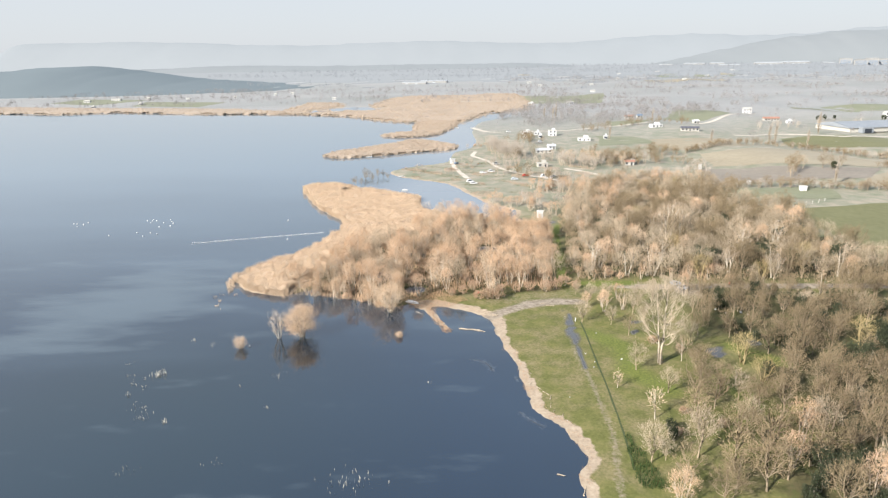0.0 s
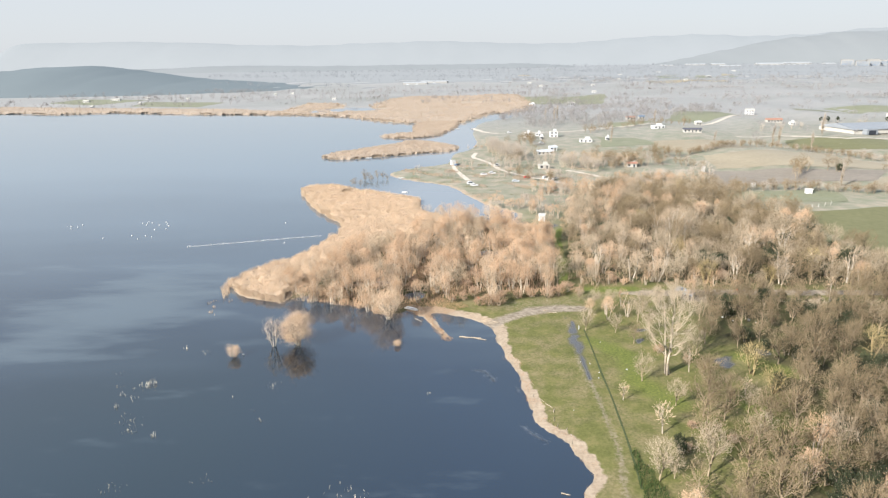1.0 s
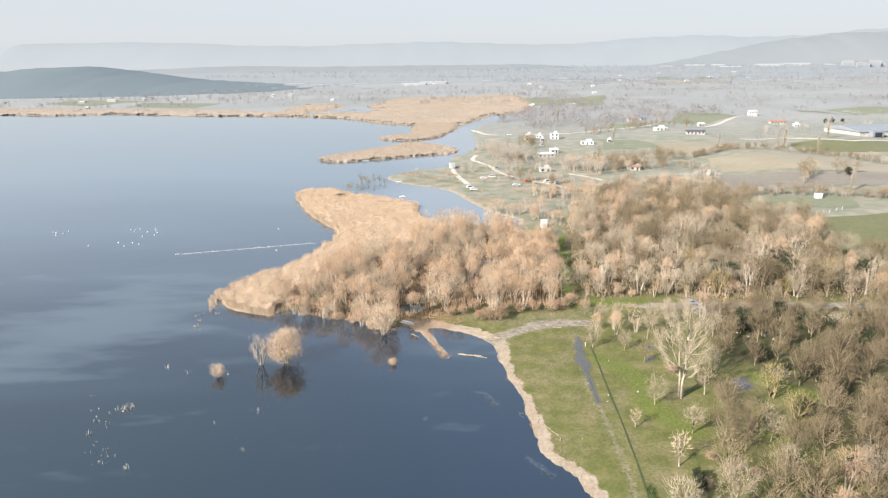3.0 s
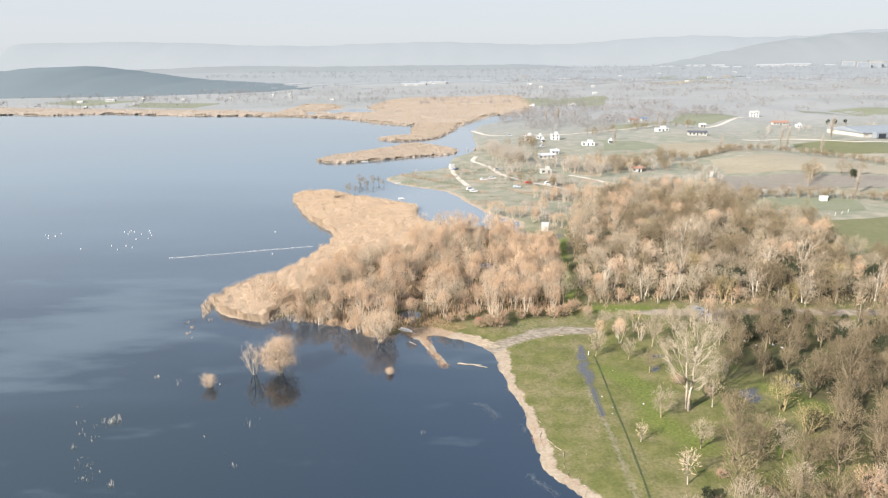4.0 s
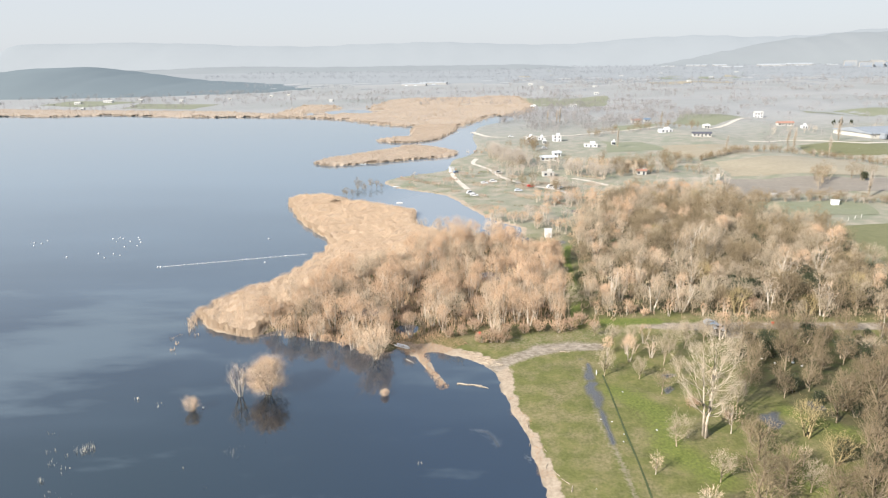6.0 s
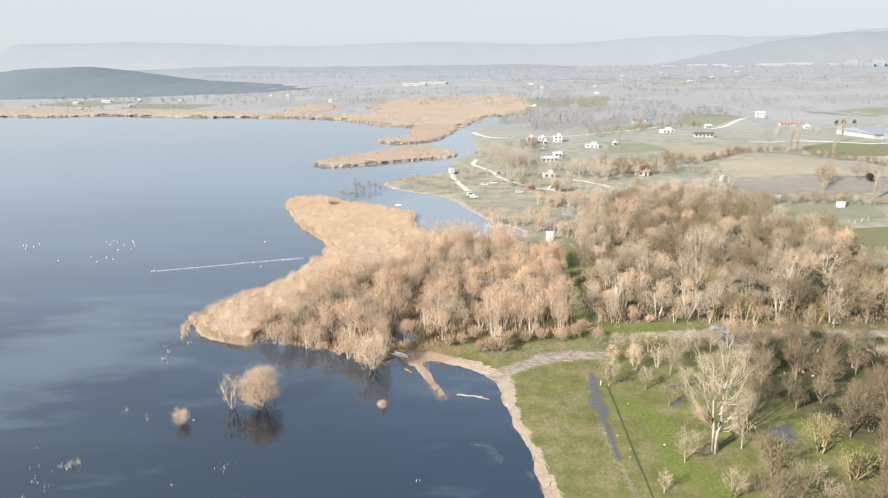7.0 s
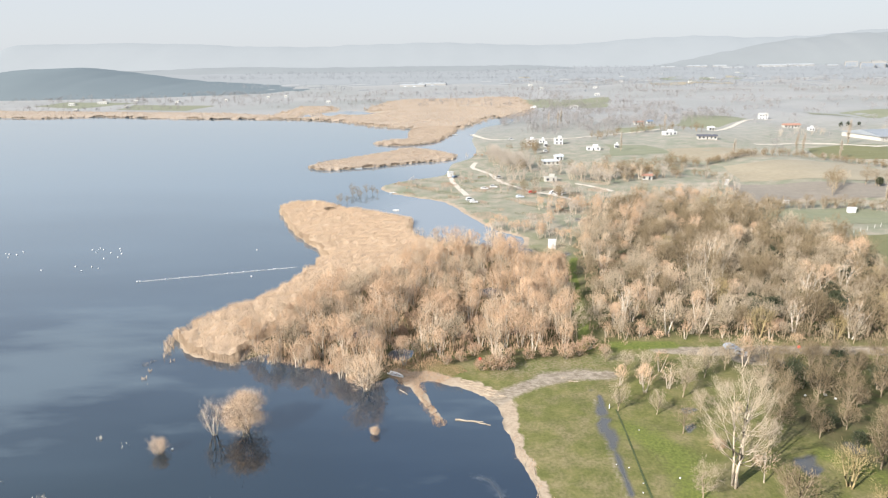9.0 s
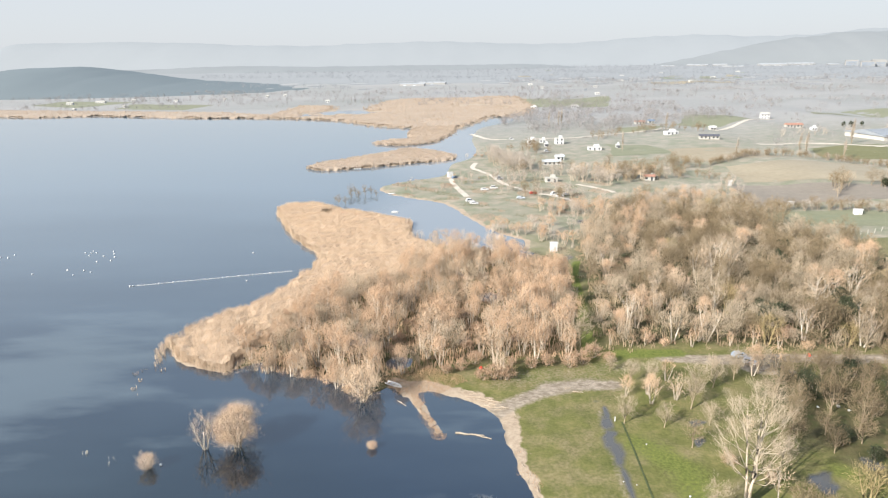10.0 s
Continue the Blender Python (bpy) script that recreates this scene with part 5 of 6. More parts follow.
for k in range(16):
    x, y = fld.uniform(60, 1500), fld.uniform(1050, 2700)
    w, d = fld.uniform(90, 260), fld.uniform(70, 190)
    mat, text = fld.choice(((FIELD_GREEN, "far green field on the plain"), (FIELD_DARK, "far dark green winter crop field"), (FIELD_BROWN, "far brown ploughed field on the plain"), (FIELD_TAN, "far tan stubble field on the plain")))
    field("field", [(x, y), (x + w, y + fld.uniform(-20, 20)), (x + w * 1.05, y + d), (x + 10, y + d)], mat, text, 0.5)
# rows past 1350 m glow in place of haze
for k in range(22):
    x, y, w = fld.uniform(-100, 1500), fld.uniform(900, 2600), fld.uniform(120, 420)
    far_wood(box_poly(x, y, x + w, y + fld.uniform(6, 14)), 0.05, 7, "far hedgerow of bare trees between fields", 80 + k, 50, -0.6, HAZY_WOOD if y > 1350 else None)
far_wood(box_poly(-900, 1500, 2600, 3600), 0.0010, 14, "far woods on the plain, with haze as a glow", 65, 420, 0.1, HAZY_WOOD)


# ---- buildings, vehicles, boats ----
def part(name, bm, mat, parent=None, label=""):
    """A bmesh as one mesh object under a thing or a part."""
    me = bpy.data.meshes.new(name)
    bm.to_mesh(me)
    bm.free()
    me.materials.append(mat)
    ob = new(name, me)
    ob.parent = parent
    return tagged(ob, label)


def block(sx, sy, sz, x=0, y=0, z=0, bevel=0.03):
    """A bevelled block, its foot at z."""
    bm = bmesh.new()
    bmesh.ops.create_cube(bm, size=1)
    bmesh.ops.scale(bm, vec=(sx, sy, sz), verts=bm.verts)
    if bevel:
        bmesh.ops.bevel(bm, geom=bm.edges[:], offset=bevel, segments=1, affect="EDGES")
    bmesh.ops.translate(bm, vec=(x, y, z + sz / 2), verts=bm.verts)
    return bm


def prism(outline, depth, axis="y", at_=0.0):
    """An outline in two axes drawn out along the third."""
    bm = bmesh.new()
    rings = []
    for s in (-0.5, 0.5):
        row = []
        for u, v in outline:
            p = (u, at_ + s * depth, v) if axis == "y" else (at_ + s * depth, u, v)
            row.append(bm.verts.new(p))
        rings.append(row)
    n = len(outline)
    for k in range(n):
        bm.faces.new((rings[0][k], rings[0][(k + 1) % n], rings[1][(k + 1) % n], rings[1][k]))
    bm.faces.new(rings[0])
    bm.faces.new(rings[1][::-1])
    bmesh.ops.recalc_face_normals(bm, faces=bm.faces)
    return bm


def thing(name, x, y, turn, label, category, group="", sink=0.05):
    root = new(name)
    root.empty_display_size = 0.5
    root.matrix_world = pose(x, y, max(at(x, y), 0.0) - sink, 0, 0, turn)
    return tagged(root, label, category, group)


def opening(parent, kind, w, h, x, y, z, side=-1):
    """A window or door set into a wall that faces -y (side -1)."""
    pane = part(kind, block(w, 0.1, h, x, y + side * 0.03, z, 0), DARK, parent)
    if kind == "window":
        part("frame", block(w + 0.16, 0.06, 0.1, x, y + side * 0.08, z - 0.1, 0), WHITE, pane)
        part("sill", block(w + 0.3, 0.16, 0.06, x, y + side * 0.1, z - 0.17, 0), WHITE, pane)
    return pane


def house(x, y, turn, w, d, storeys, wall, roof, label, flat=False):
    w, d = w * 0.72, d * 0.72
    root = thing("house", x, y, turn, label, "house", "village houses", 0.3)
    h = 2.6 * storeys + 0.2
    part("wall", block(w, d, h, 0, 0, 0, 0), wall, root)
    if flat:
        part("roof", block(w + 0.5, d + 0.5, 0.35, 0, 0, h, 0.05), roof, root)
        part("parapet", block(w * 0.4, d * 0.5, 1.6, w * 0.15, d * 0.1, h + 0.35, 0.03), wall, root)
    else:
        part("roof", prism([(-d / 2 - 0.6, h), (d / 2 + 0.6, h), (d / 2 + 0.6, h + 0.2), (0, h + d * 0.3), (-d / 2 - 0.6, h + 0.2)], w + 0.8, "x"), roof, root)
        part("chimney", block(0.7, 0.7, 1.3, w * 0.25, d * 0.15, h + d * 0.14, 0.02), wall, root)
    n = max(2, int(w / 3))
    for s in range(storeys):
        for k in range(n):
            u = (k + 0.5) / n * w - w / 2
            if s == 0 and k == n // 2:
                opening(root, "door", 1.1, 2.1, u, -d / 2, 0.25)
            else:
                opening(root, "window", 1.5, 1.4, u, -d / 2, 2.6 * s + 0.95)
    return root


SLATE = plain("dark_slate_roof", (0.10, 0.10, 0.115), 0.7)
house(62, 600, 8, 9, 8, 2, WHITE, WHITE, "white two-storey flat-roofed house with dark openings", True)
house(74, 619, -5, 7, 6, 1, WHITE, CREAM, "small white house with dark windows", True)
house(74, 593, 5, 4, 4, 1, WHITE, WHITE, "small white cabin beside houses", True)
house(87, 608, 0, 10, 8, 2, WHITE, CREAM, "white two-storey house with a flat roof", True)
house(109.8, 569, -6, 15, 8, 1, WHITE, CREAM, "long white single-storey house with dark porch", True)
house(74, 519, 10, 8, 6, 1, WHITE, ROOF_GREY, "white cottage with grey roof among trees")
house(65, 497, 4, 17, 6, 1, CREAM, ROOF_GREY, "long low grey-roofed building beside trees")
house(195, 644, 12, 16, 9, 1, WHITE, WHITE, "long white low house beside the road", True)
house(357, 812, -10, 13, 9, 2, WHITE, CREAM, "white two-storey house in the fields")
house(257, 707, 5, 8, 7, 1, CREAM, WHITE, "small pale house in the fields")
house(197, 757, 4, 14, 7, 1, CREAM, ROOF_RED, "low house with red tiled roof")
house(212, 767, 4, 9, 7, 1, CREAM, BLUE, "low shed with pale blue roof")
house(333, 697, 0, 22, 8, 1, CREAM, ROOF_RED, "long red-roofed farm building")
house(346, 684, 0, 7, 6, 1, WHITE, WHITE, "small white farm house", True)
house(470, 720, 0, 9, 8, 2, WHITE, CREAM, "white farm house behind the barn")
house(389, 527, 6, 14, 9, 1, WHITE, WHITE, "white house at the field road", True)
house(214, 602, -8, 22, 7, 1, CREAM, SLATE, "long dark shed beside the road")
house(110, 1010, 0, 12, 8, 1, WHITE, WHITE, "white house on the far plain", True)
house(170, 1010, 0, 14, 8, 1, WHITE, CREAM, "white house on the far plain")
for x, y, w in ((-700, 1200, 26), (-660, 1230, 40), (-610, 1255, 18), (-520, 1230, 16), (-440, 1260, 14), (-560, 1120, 10), (-380, 1330, 12), (-350, 1350, 14), (-230, 1180, 16), (-610, 1060, 9), (170, 1620, 24), (180, 1480, 18), (420, 1760, 18), (480, 2000, 22)):
    house(x, y, 0, w * 0.6, 8, 1, WHITE, CREAM, "small white house on the far shore")

house(131, 579, 0, 4, 4, 1, WHITE, WHITE, "small white cabin in the meadow", True)
house(116, 436, -8, 9, 5, 1, CREAM, ROOF_RED, "low shed with red tiled roof beside bare trees")
house(56, 433, 4, 10, 5, 1, CREAM, CREAM, "low pale pavilion on the picnic ground", True)
for x, y, w in ((254, 1255, 18), (330, 1820, 26), (697, 1870, 30), (300, 1500, 16), (560, 1650, 20), (640, 2150, 26), (900, 2200, 30)):
    house(x, y, 0, w * 0.6, 8, 1, WHITE, CREAM, "small white house on the far plain")

# the large barn
SHEET_ROOF = mottled("dull_sheet_roof", (0.19, 0.205, 0.22), (0.27, 0.285, 0.30), 0.08, 0.85, 0, 0.6)
barn = thing("barn", 388, 618, 10, "large low barn with a wide dull grey sheet roof", "barn")
part("wall", block(76, 44, 4, 0, 0, 0, 0), CREAM, barn)
part("roof", prism([(-23, 3.9), (23, 3.9), (23, 4.3), (0, 8.0), (-23, 4.3)], 78, "x"), SHEET_ROOF, barn)
for k in range(9):
    part("roof_seam", block(0.3, 23.2, 0.15, 0, 0, 0, 0), SHEET_ROOF, barn).matrix_local = pose(-34 + 8.5 * k, -11.5, 6.1, 9.1, 0, 0)
part("gatehouse", block(11, 6, 5, -24, -24.5, 0, 0), SHEET_ROOF, barn)
part("gate", block(7, 0.2, 3.8, -24, -27.6, 0, 0), DARK, barn)

# far industrial halls and apartment blocks
DIM = plain("dim_far_plaster", (0.29, 0.285, 0.27), 0.8)
for x, y, w, d, h in ((-118, 1700, 62, 20, 8), (-70, 1750, 70, 24, 9), (1170, 2900, 80, 30, 9), (1430, 3100, 115, 50, 15), (1560, 3110, 110, 50, 16), (1690, 3080, 40, 40, 12), (1150, 3270, 90, 40, 13), (1260, 3270, 60, 40, 12), (1010, 3270, 60, 30, 10)):
    h *= 0.6
    hall = thing("factory_hall", x, y, -6, "long white far factory hall", "hall", "far halls", 1.0)
    part("wall", block(w, d, h, 0, 0, 0, 0), DIM, hall)
    part("roof", prism([(-d / 2, h), (d / 2, h), (0, h + d * 0.08)], w + 1, "x"), PALE, hall)
    for k in range(max(2, int(w / 24))):
        part("gate", block(6, 0.4, h * 0.5, -w / 2 + 12 + 24 * k, -d / 2 - 0.1, 0, 0), ROOF_GREY, hall)
for k in range(9):
    b = thing("apartment_building", 1530 + 50 * (k % 5) + 110 * (k // 5), 2560 + 260 * (k // 5) + 16 * (k % 3), -20, "pale far apartment block with rows of windows", "apartment block", "far apartment blocks", 1.0)
    part("wall", block(46, 16, 22 + 3 * (k % 2), 0, 0, 0, 0), DIM, b)
    part("roof", block(48, 18, 1.2, 0, 0, 22 + 3 * (k % 2), 0), DIM, b)
    for f in range(6):
        part("window_band", block(40, 0.5, 1.3, 0, -8.1, 2 + 3.3 * f, 0), BLUE, b)


def cabin(x, y, turn, w, d, h, label):
    root = thing("cabin", x, y, turn, label, "cabin")
    part("wall", block(w, d, h, 0, 0, 0, 0.02), WHITE, root)
    part("roof", prism([(-d / 2 - 0.2, h), (d / 2 + 0.2, h), (d / 2 + 0.2, h + 0.15), (-d / 2 - 0.2, h + 0.45)], w + 0.4, "x"), WHITE, root)
    part("door", block(w * 0.3, 0.05, h * 0.6, w * 0.1, -d / 2 - 0.02, 0.1, 0), CREAM, root)


cabin(37.1, 289, 5, 2.6, 2.2, 3.4, "small white cabin at the end of the lane")
cabin(187, 343, -10, 3.2, 2.6, 2.4, "small white shed on the pasture")
cabin(158, 418, 0, 1.6, 1.6, 3.2, "narrow white hut at the field edge")
cabin(167.5, 366, 10, 2.2, 1.8, 1.6, "low white shed beside the hedge")
cabin(-6, 452, 20, 3.0, 2.6, 3.2, "small white kiosk at the water")


def car(x, y, turn, paint, label, tall=1.0, long=4.3):
    root = thing("car", x, y, turn, label, "car", "parked cars", 0.0)
    s = long / 4.3
    body = prism([(-2.1 * s, 0.35), (2.1 * s, 0.35), (2.15 * s, 0.7), (1.9 * s, 0.95), (1.0 * s, 1.0), (0.45 * s, 1.42 * tall), (-1.3 * s, 1.45 * tall), (-1.95 * s, 1.0), (-2.15 * s, 0.85)], 1.75)
    bmesh.ops.bevel(body, geom=body.edges[:], offset=0.06, segments=1, affect="EDGES")
    part("body", body, paint, root)
    part("window", prism([(0.92 * s, 1.02), (0.42 * s, 1.36 * tall), (-1.25 * s, 1.38 * tall), (-1.75 * s, 1.02)], 1.79), GLASS, root)
    part("windscreen", prism([(1.02 * s, 1.0), (1.08 * s, 1.0), (0.54 * s, 1.38 * tall), (0.48 * s, 1.38 * tall)], 1.45), GLASS, root)
    for u in (-1.35 * s, 1.35 * s):
        for v in (-0.82, 0.82):
            bm = bmesh.new()
            bmesh.ops.create_cone(bm, cap_ends=True, segments=14, radius1=0.33, radius2=0.33, depth=0.22, matrix=pose(u, v, 0.33, 90, 0, 0))
            wheel = part("tyre", bm, TYRE, root)
            bm = bmesh.new()
            bmesh.ops.create_cone(bm, cap_ends=True, segments=10, radius1=0.19, radius2=0.19, depth=0.25, matrix=pose(u, v, 0.33, 90, 0, 0))
            part("rim", bm, ROOF_GREY, wheel)
    for v in (-0.62, 0.62):
        part("headlight", block(0.06, 0.3, 0.14, 2.12 * s, v, 0.68, 0), GLASS, root)


car(70.6, 195.9, 8, CARBLUE, "pale blue-white hatchback parked on the dirt road", 1.0, 3.5)
car(72.0, 192.6, -35, CARGREY, "white car parked beside the dirt road", 1.0, 3.4)
for x, y, turn, paint, tall in ((5.5, 379, 10, WHITE, 1.3), (7.5, 373, 0, WHITE, 1.0), (14.5, 409, 5, WHITE, 1.0), (20, 413, -5, WHITE, 1.2), (41.4, 397.5, 0, RED, 1.0), (52.5, 394, 15, WHITE, 1.3), (55, 390, -10, WHITE, 1.0), (25, 444, 0, WHITE, 1.3), (58, 393, 30, WHITE, 1.0), (-3, 447, 40, BLUE, 1.0), (70, 560, 0, WHITE, 1.3), (48, 640, 0, WHITE, 1.3), (-14, 700, 0, WHITE, 1.0), (33, 385, 0, ROOF_GREY, 1.0)):
    car(x, y, turn, paint, "red car parked on the picnic ground" if paint == RED else "pale car or van parked on the picnic ground", tall, 4.6)


def boat(x, y, turn, long, label):
    """An open rowing boat: a hull with thickness, benches and a keel."""
    root = thing("boat", x, y, turn, label, "boat", "rowing boats", 0.0)
    bm = bmesh.new()
    outer, inner = [], []
    for k in range(9):
        t = k / 8
        half = 0.75 * (1 - (max(0, t - 0.35) / 0.65) ** 2.2) * (0.82 + 0.18 * min(1, t * 3)) + 0.02
        for ring, s, drop in ((outer, 1.0, 0.0), (inner, 0.88, 0.08)):
            u = (t - 0.5) * long * (1 if s == 1 else 0.95)
            ring.append([bm.verts.new((u, v * half * s, z)) for v, z in ((-1, 0.55 + 0.15 * t * t), (-0.72, 0.12 + drop), (0, 0.0 + drop), (0.72, 0.12 + drop), (1, 0.55 + 0.15 * t * t))])
    for ring in (outer, inner):
        for a, b in zip(ring[:-1], ring[1:]):
            for k in range(4):
                bm.faces.new((a[k], a[k + 1], b[k + 1], b[k]))
    for k in range(8):
        for j in (0, 4):
            bm.faces.new((outer[k][j], outer[k + 1][j], inner[k + 1][j], inner[k][j]))
    for end in (0, 8):
        for j in range(4):
            bm.faces.new((outer[end][j], outer[end][j + 1], inner[end][j + 1], inner[end][j]))
    bmesh.ops.recalc_face_normals(bm, faces=bm.faces)
    part("hull", bm, WHITE, root)
    for u in (-0.3, 0.0, 0.25):
        part("bench", block(0.25, 1.1, 0.05, u * long, 0, 0.38, 0), WOODPOST, root)
    return root


boat(-15.6, 182.4, -32, 4.6, "white open rowing boat drawn up on reed litter")
boat(-32.5, 358, -10, 3.4, "white rowing boat on the inlet")
boat(-71.5, 489, 4, 5.0, "white boat moored at the reed island")
boat(-38.5, 402, 5, 4.0, "white boat at the inlet's bank")
boat(-5, 690, 5, 6.0, "white boat in the far channel")


# ---- things on the lake ----
def ball(radius, x=0, y=0, z=0, flat=0.7):
    bm = bmesh.new()
    bmesh.ops.create_icosphere(bm, subdivisions=2, radius=radius)
    bmesh.ops.scale(bm, vec=(1, 1, flat), verts=bm.verts)
    bmesh.ops.translate(bm, vec=(x, y, z), verts=bm.verts)
    return bm


boom = thing("float_line", -114, 251.8, 16.5, "long floating line with white balls standing in for birds", "float line", sink=0)
pipe = bmesh.new()
bmesh.ops.create_cone(pipe, cap_ends=True, segments=8, radius1=0.07, radius2=0.07, depth=55, matrix=pose(27.5, 0, 0.05, 0, 90, 0))
part("cable", pipe, WHITE, boom, "pale floating cable")
fr = random.Random(5)
# white balls along the cable stand in for perched birds
for k in range(48):
    part("float", ball(fr.choice((0.13, 0.15, 0.17, 0.2, 0.34)), 0.3 + 1.13 * k + fr.uniform(-0.4, 0.4), fr.uniform(-0.1, 0.1), 0.18), WHITE, boom)
# loose white balls in place of birds resting on the water
for x, y in ((-185.7, 287), (-181.1, 281.7), (-183.7, 286.1), (-179.9, 285.1), (-179.9, 289.1), (-152.2, 291.6), (-148.7, 287.9), (-149.8, 291.5), (-150.2, 293.8), (-147.8, 291.9), (-140.9, 279.5), (-142.3, 287.3),
             (-141.5, 293.1), (-139.5, 289.9), (-137.1, 285.9), (-136.2, 281.1), (-146.5, 269.6), (-141.1, 264.1), (-140, 269), (-136.3, 267.1), (-157, 265.2), (-83.1, 290.4), (-74.9, 257.1), (-57.5, 151.8)):
    ob = part("buoy", ball(fr.uniform(0.24, 0.36), flat=0.8), WHITE)
    ob.matrix_world = pose(x, y, 0.12)
    tagged(ob, "small white ball standing in for a bird on the lake", "buoy", "white buoys")


def log(x, y, turn, long, radius, label, up=0.08):
    bm = bmesh.new()
    rows = []
    lr = random.Random(int(x * 10 + y))
    for k in range(8):
        t = k / 7
        rad = radius * (1 - 0.6 * t) * lr.uniform(0.85, 1.15)
        cy, cz = lr.gauss(0, 0.04 * long * 0.3), lr.uniform(-0.03, 0.05)
        rows.append([bm.verts.new(((t - 0.5) * long, cy + math.cos(a) * rad, cz + math.sin(a) * rad)) for a in [j / 7 * math.tau for j in range(7)]])
    for a, b in zip(rows[:-1], rows[1:]):
        for j in range(7):
            bm.faces.new((a[j], a[(j + 1) % 7], b[(j + 1) % 7], b[j]))
    bm.faces.new(rows[0])
    bm.faces.new(rows[-1][::-1])
    bmesh.ops.recalc_face_normals(bm, faces=bm.faces)
    ob = part("driftwood", bm, WOODPOST)
    ob.matrix_world = pose(x, y, max(0.0, at(x, y)) + up, 0, 0, turn)
    return tagged(ob, label, "driftwood", "driftwood")


log(2.0, 162.3, -9, 6.0, 0.22, "pale drift log floating near the strand")
log(4.8, 161.4, -24, 3.6, 0.16, "short drift log at the water's edge")
log(-13, 174.5, -48, 3.0, 0.12, "bent branch in shallow water")
log(21.5, 92.5, 70, 2.6, 0.15, "pale driftwood on the muddy strand")
log(18.0, 97.0, -20, 1.6, 0.12, "short pale driftwood in shallow water")
log(27.0, 178.4, -12, 2.4, 0.14, "pale log beside the muddy track")
log(25.0, 180.3, 5, 1.4, 0.12, "pale log beside the muddy track")
for k in range(26):
    t = k / 25
    x, y = 1.5 + 8.5 * t + fr.gauss(0, 0.9), 178.5 - 7.0 * t + fr.gauss(0, 0.9)
    log(x, y, fr.uniform(-40, 5), fr.uniform(1.2, 3.2), fr.uniform(0.06, 0.12), "pale driftwood stranded on the muddy shore", 0.06)
for k in range(18):
    t = k / 17
    x, y = 11.5 + 10 * t ** 1.5 + fr.gauss(0, 0.6), 152 - 40 * t + fr.gauss(0, 0.8)
    log(x + 1.2, y, fr.uniform(60, 130), fr.uniform(0.8, 2.2), fr.uniform(0.05, 0.1), "pale driftwood stranded on the muddy shore", 0.06)

# drowned stubble in the shallows
STUB = plain("bleached_stubble", (0.62, 0.56, 0.44), 0.9)


def stubble(x, y, spread, n, tall, label="bleached dead stalks standing in shallow water"):
    r = np.random.RandomState(int(abs(x * 7 + y)))
    px, py = x + r.normal(0, spread, n), y + r.normal(0, spread * 0.7, n)
    h = tall * r.uniform(0.3, 1.1, n)
    a = r.uniform(0, 3.14, n)
    w = 0.035
    foot = np.stack([px, py, np.full(n, -0.15)], 1)
    off = np.stack([np.cos(a) * w, np.sin(a) * w, 0 * a], 1)
    tip = foot + np.stack([r.normal(0, 0.25, n) * h, r.normal(0, 0.25, n) * h, h + 0.15], 1)
    me = bpy.data.meshes.new("dead_stalks")
    fill(me, np.stack([foot - off, foot + off, tip + off * 0.5, tip - off * 0.5], 1).reshape(-1, 3), np.arange(n * 4).reshape(-1, 4))
    me.materials.append(STUB)
    tagged(new("dead_stalks", me), label, "dead stalks", kind="stuff")


for x, y, spread, n, tall in ((-75.1, 135.6, 0.9, 34, 1.2), (-73.8, 136.4, 0.4, 14, 1.3), (-78.7, 131, 0.7, 10, 0.5), (-77.5, 126, 0.4, 9, 0.9), (-72, 120.2, 1.7, 34, 0.45), (-69.5, 116, 1.0, 16, 0.5), (-64.1, 114.5, 0.5, 12, 0.8), (-77.7, 133.8, 0.6, 8, 0.6), (-82, 135.3, 0.5, 6, 0.5), (-85.2, 141.4, 0.7, 8, 0.5), (-74, 155.5, 0.4, 9, 0.8), (-68.4, 153, 0.8, 6, 0.5), (-45.3, 135, 1.6, 18, 0.5), (-43.9, 120.6, 0.5, 12, 0.5), (-53.1, 130.2, 0.2, 4, 0.4), (-46.3, 124.5, 0.2, 4, 0.4), (-75.8, 129.7, 0.8, 7, 0.4), (-64, 98, 1.2, 16, 0.5), (-20, 95, 2.8, 60, 0.6), (-48, 101, 1.2, 10, 0.4), (-8, 132, 0.4, 5, 0.4)):
    stubble(x, y, spread, n, tall)

# scum drifting on the water
def foam(points, spread, n, seed):
    r = np.random.RandomState(seed)
    p = np.array(points, float)
    t = r.uniform(0, len(p) - 1.001, n)
    i = t.astype(int)
    c = p[i] + (p[i + 1] - p[i]) * (t - i)[:, None] + r.normal(0, spread, (n, 2)) * r.rand(n, 1)
    size = r.uniform(0.02, 0.085, n)
    a = np.linspace(0, math.tau, 7)[:-1]
    ring = np.stack([np.cos(a) * 1.6, np.sin(a) * 0.7], 1)[None] * size[:, None, None] * r.uniform(0.6, 1.3, (n, 6, 1))
    co = np.dstack([c[:, None] + ring, np.full((n, 6), 0.012)]).reshape(-1, 3)
    me = bpy.data.meshes.new("foam")
    fill(me, co, np.arange(n * 6).reshape(-1, 6))
    me.materials.append(SCUM)
    tagged(new("foam", me), "pale scum drifting on the dark lake", "foam", kind="stuff")


SCUM = plain("pale_scum", (0.17, 0.19, 0.21), 0.6)
foam([(3, 143.4), (5.4, 142.6), (6.8, 139.6), (7.4, 137.6)], 0.7, 700, 1)
foam([(12.6, 134.8), (13.2, 132.5)], 0.5, 120, 2)
foam([(12.4, 118.6), (14.6, 115.2), (17.0, 112.6)], 0.6, 420, 4)

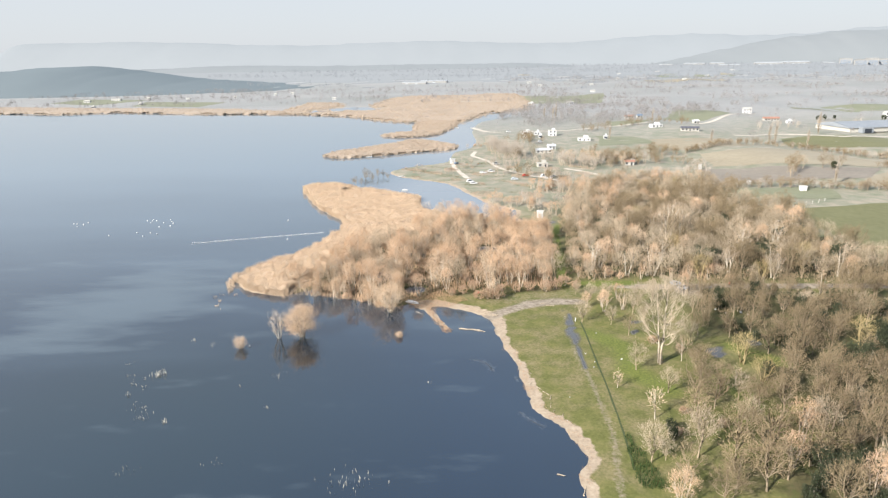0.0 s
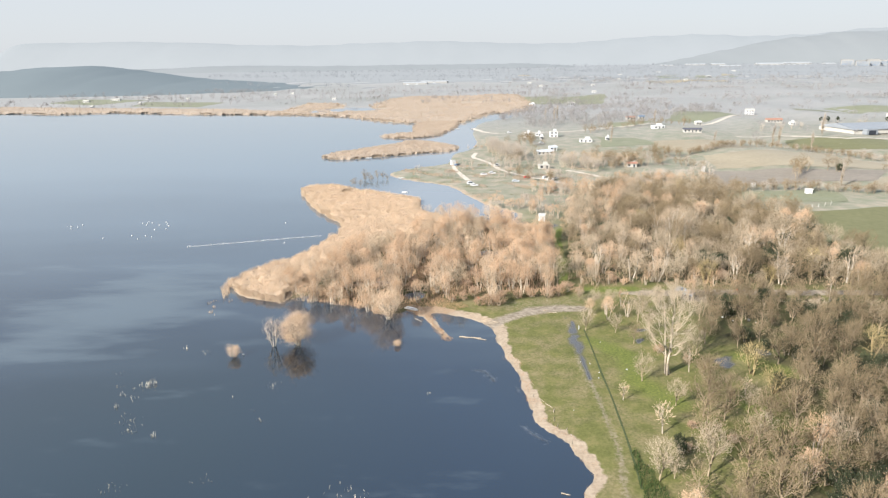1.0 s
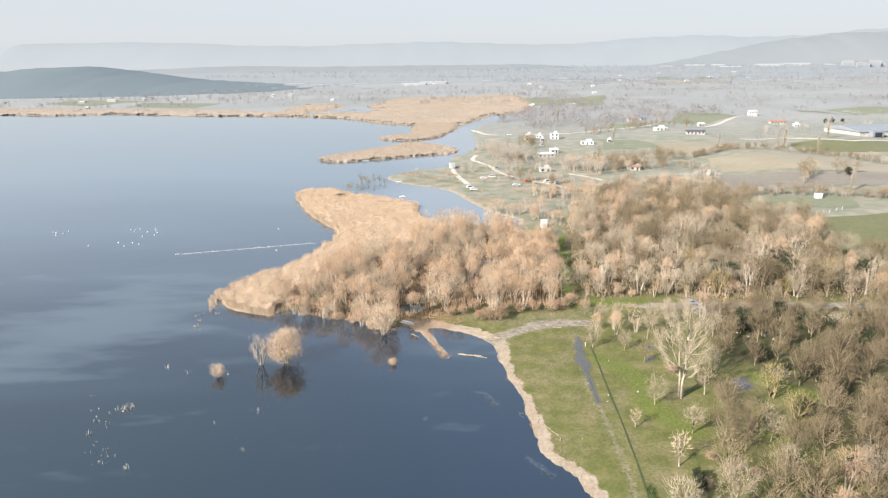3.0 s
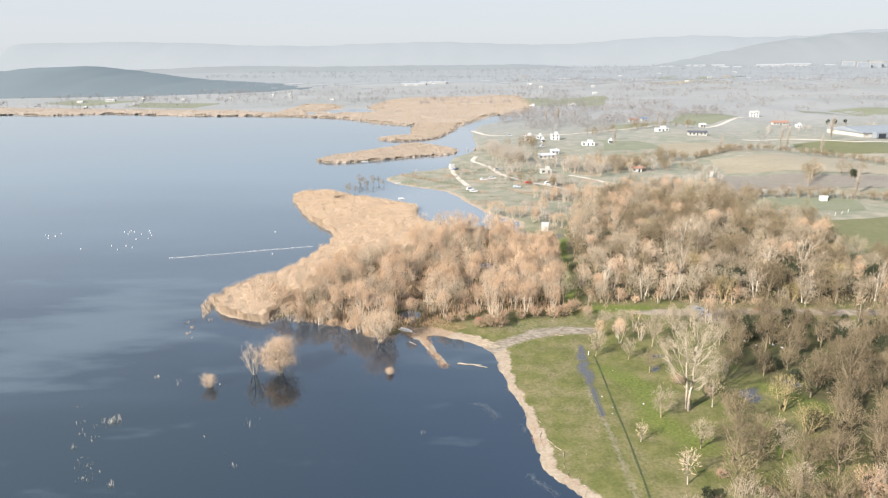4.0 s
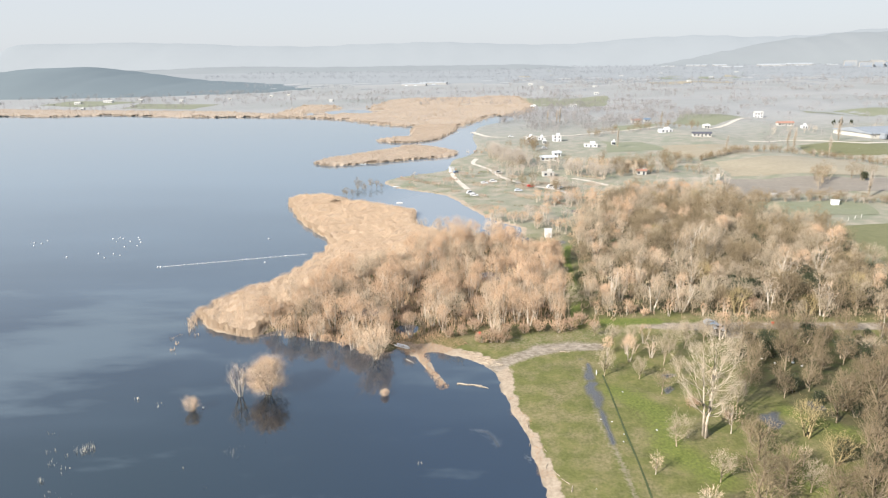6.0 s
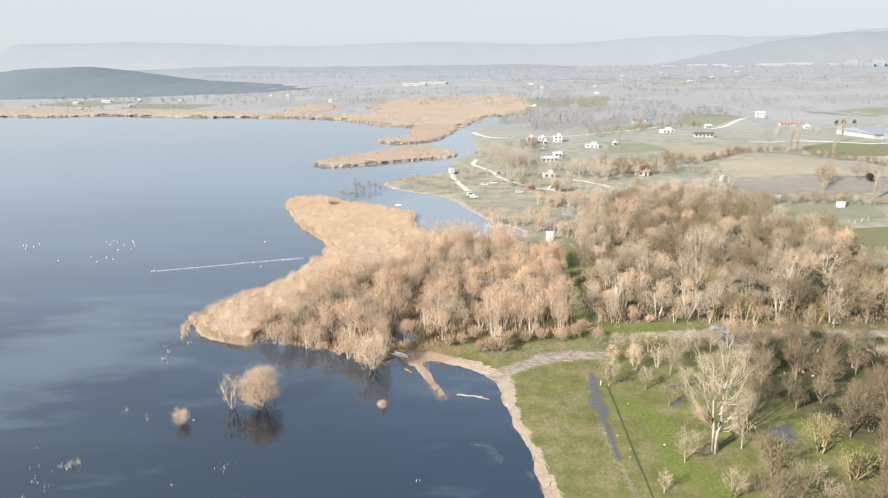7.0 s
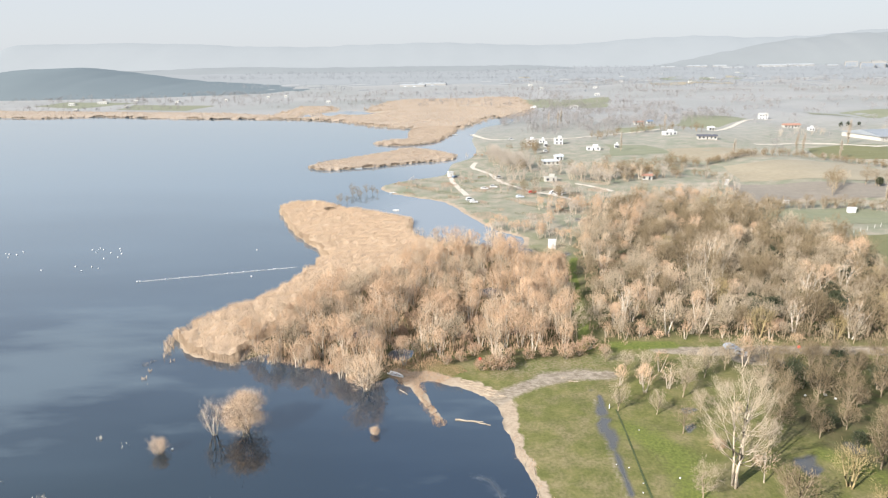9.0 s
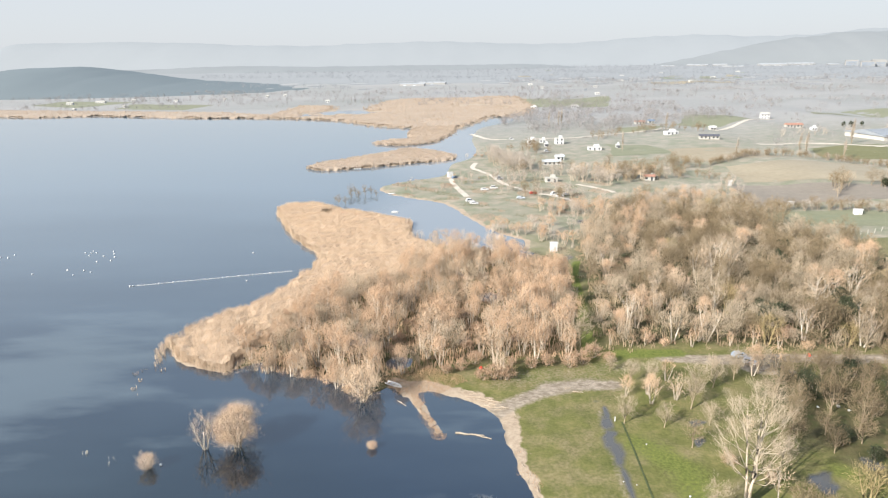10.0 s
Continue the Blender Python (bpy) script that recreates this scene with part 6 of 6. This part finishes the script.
# white and red lumps of unknown kind, and picnic things
for x, y, s in ((75.5, 174.5, 0.5), (77.5, 171.8, 0.45), (82.0, 172.0, 0.6), (83.5, 170.6, 0.5), (82.8, 173.4, 0.4), (33.0, 141.0, 0.22), (40.0, 142.5, 0.3), (36.8, 158.0, 0.22), (29.5, 146.5, 0.2), (31.6, 145.6, 0.2), (-3.0, 190.5, 0.3), (32.3, 138.5, 0.2), (24.0, 124.0, 0.15), (22, 115, 0.15)):
    s *= 0.6
    bm = ball(s, 0, 0, s * 0.5, 0.7)
    for v in bm.verts:
        v.co *= fr.uniform(0.7, 1.25)
    ob = part("litter_bag", bm, WHITE)
    ob.matrix_world = pose(x, y, at(x, y, 0.02))
    tagged(ob, "small crumpled white lump lying on grass", "litter", "white litter")
for x, y in ((5.2, 190.2), (88.5, 196.5)):
    ob = part("red_bag", ball(0.45, 0, 0, 0.35, 1.0), RED)
    ob.matrix_world = pose(x, y, at(x, y))
    tagged(ob, "small red lump lying among trees", "bag")
for k in range(7):
    x, y = 159 + 4.2 * k, 303 + 2.2 * k
    ob = part("fence_post", block(0.18, 0.18, 1.9, 0, 0, 0, 0.03), CREAM)
    ob.matrix_world = pose(x, y, at(x, y) - 0.1, fr.gauss(0, 3), fr.gauss(0, 3), 0)
    tagged(ob, "pale concrete fence post at the field edge", "fence post", "fence posts")
for x, y, h in ((32.6, 166.5, 1.2),):
    ob = part("marker_post", block(0.18, 0.18, h, 0, 0, 0, 0.03), WHITE)
    ob.matrix_world = pose(x, y, at(x, y) - 0.1)
    tagged(ob, "short white marker post in the grass", "post")

# ---- distance ----
def ridge(name, x0, x1, y, depth, height, label, mat, seed, taper=0.15, crown=None):
    """A long far hill with an uneven crest."""
    n, k = 120, 14
    xs = np.linspace(x0, x1, n)
    v = np.linspace(0, 1, k)
    gx, gv = np.meshgrid(xs, v)
    u = (gx - x0) / (x1 - x0)
    env = step(0, taper, u) * step(0, taper, 1 - u)
    crest = height * env * (1 + 0.16 * waves(gx, gx * 0, (x1 - x0) / 3, seed) + 0.03 * waves(gx, gx * 0, (x1 - x0) / 22, seed + 1))
    if crown:
        crest = np.interp(gx, [c[0] for c in crown], [c[1] for c in crown]) + 0.8 * waves(gx, gx * 0, 60, seed + 1)
    z = crest * np.abs(np.sin(gv * 3.1416)) ** 0.8 - 3 + 2.0 * waves(gx, gv * depth, 130, seed + 2) * np.sin(gv * 3.14)
    gyy = y + gv * depth
    me = bpy.data.meshes.new(name)
    i = (np.arange(k - 1)[:, None] * n + np.arange(n - 1)[None]).reshape(-1)
    fill(me, np.stack([gx, gyy, z], -1).reshape(-1, 3), np.stack([i, i + 1, i + n + 1, i + n], 1))
    me.polygons.foreach_set("use_smooth", np.ones((n - 1) * (k - 1), bool))
    me.materials.append(mat)
    return tagged(new(name, me), label, "backdrop", kind="structure")


# the haze on each hill is put into its tone and glow
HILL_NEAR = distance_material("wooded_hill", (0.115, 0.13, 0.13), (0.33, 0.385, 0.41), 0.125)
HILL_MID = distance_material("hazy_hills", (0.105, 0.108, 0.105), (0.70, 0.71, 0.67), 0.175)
HILL_FAR = distance_material("hazed_mountains", (0.085, 0.086, 0.085), (0.71, 0.72, 0.68), 0.245)
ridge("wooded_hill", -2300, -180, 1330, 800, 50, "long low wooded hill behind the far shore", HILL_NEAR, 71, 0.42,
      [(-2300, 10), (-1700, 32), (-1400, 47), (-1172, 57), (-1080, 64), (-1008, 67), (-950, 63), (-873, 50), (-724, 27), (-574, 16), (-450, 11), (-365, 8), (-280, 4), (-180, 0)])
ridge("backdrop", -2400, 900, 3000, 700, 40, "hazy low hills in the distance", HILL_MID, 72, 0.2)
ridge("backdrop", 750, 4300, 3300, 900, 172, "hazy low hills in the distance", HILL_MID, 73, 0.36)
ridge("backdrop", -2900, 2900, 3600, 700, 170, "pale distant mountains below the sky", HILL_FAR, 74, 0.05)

# grey tone and glow stand in for haze over the plain
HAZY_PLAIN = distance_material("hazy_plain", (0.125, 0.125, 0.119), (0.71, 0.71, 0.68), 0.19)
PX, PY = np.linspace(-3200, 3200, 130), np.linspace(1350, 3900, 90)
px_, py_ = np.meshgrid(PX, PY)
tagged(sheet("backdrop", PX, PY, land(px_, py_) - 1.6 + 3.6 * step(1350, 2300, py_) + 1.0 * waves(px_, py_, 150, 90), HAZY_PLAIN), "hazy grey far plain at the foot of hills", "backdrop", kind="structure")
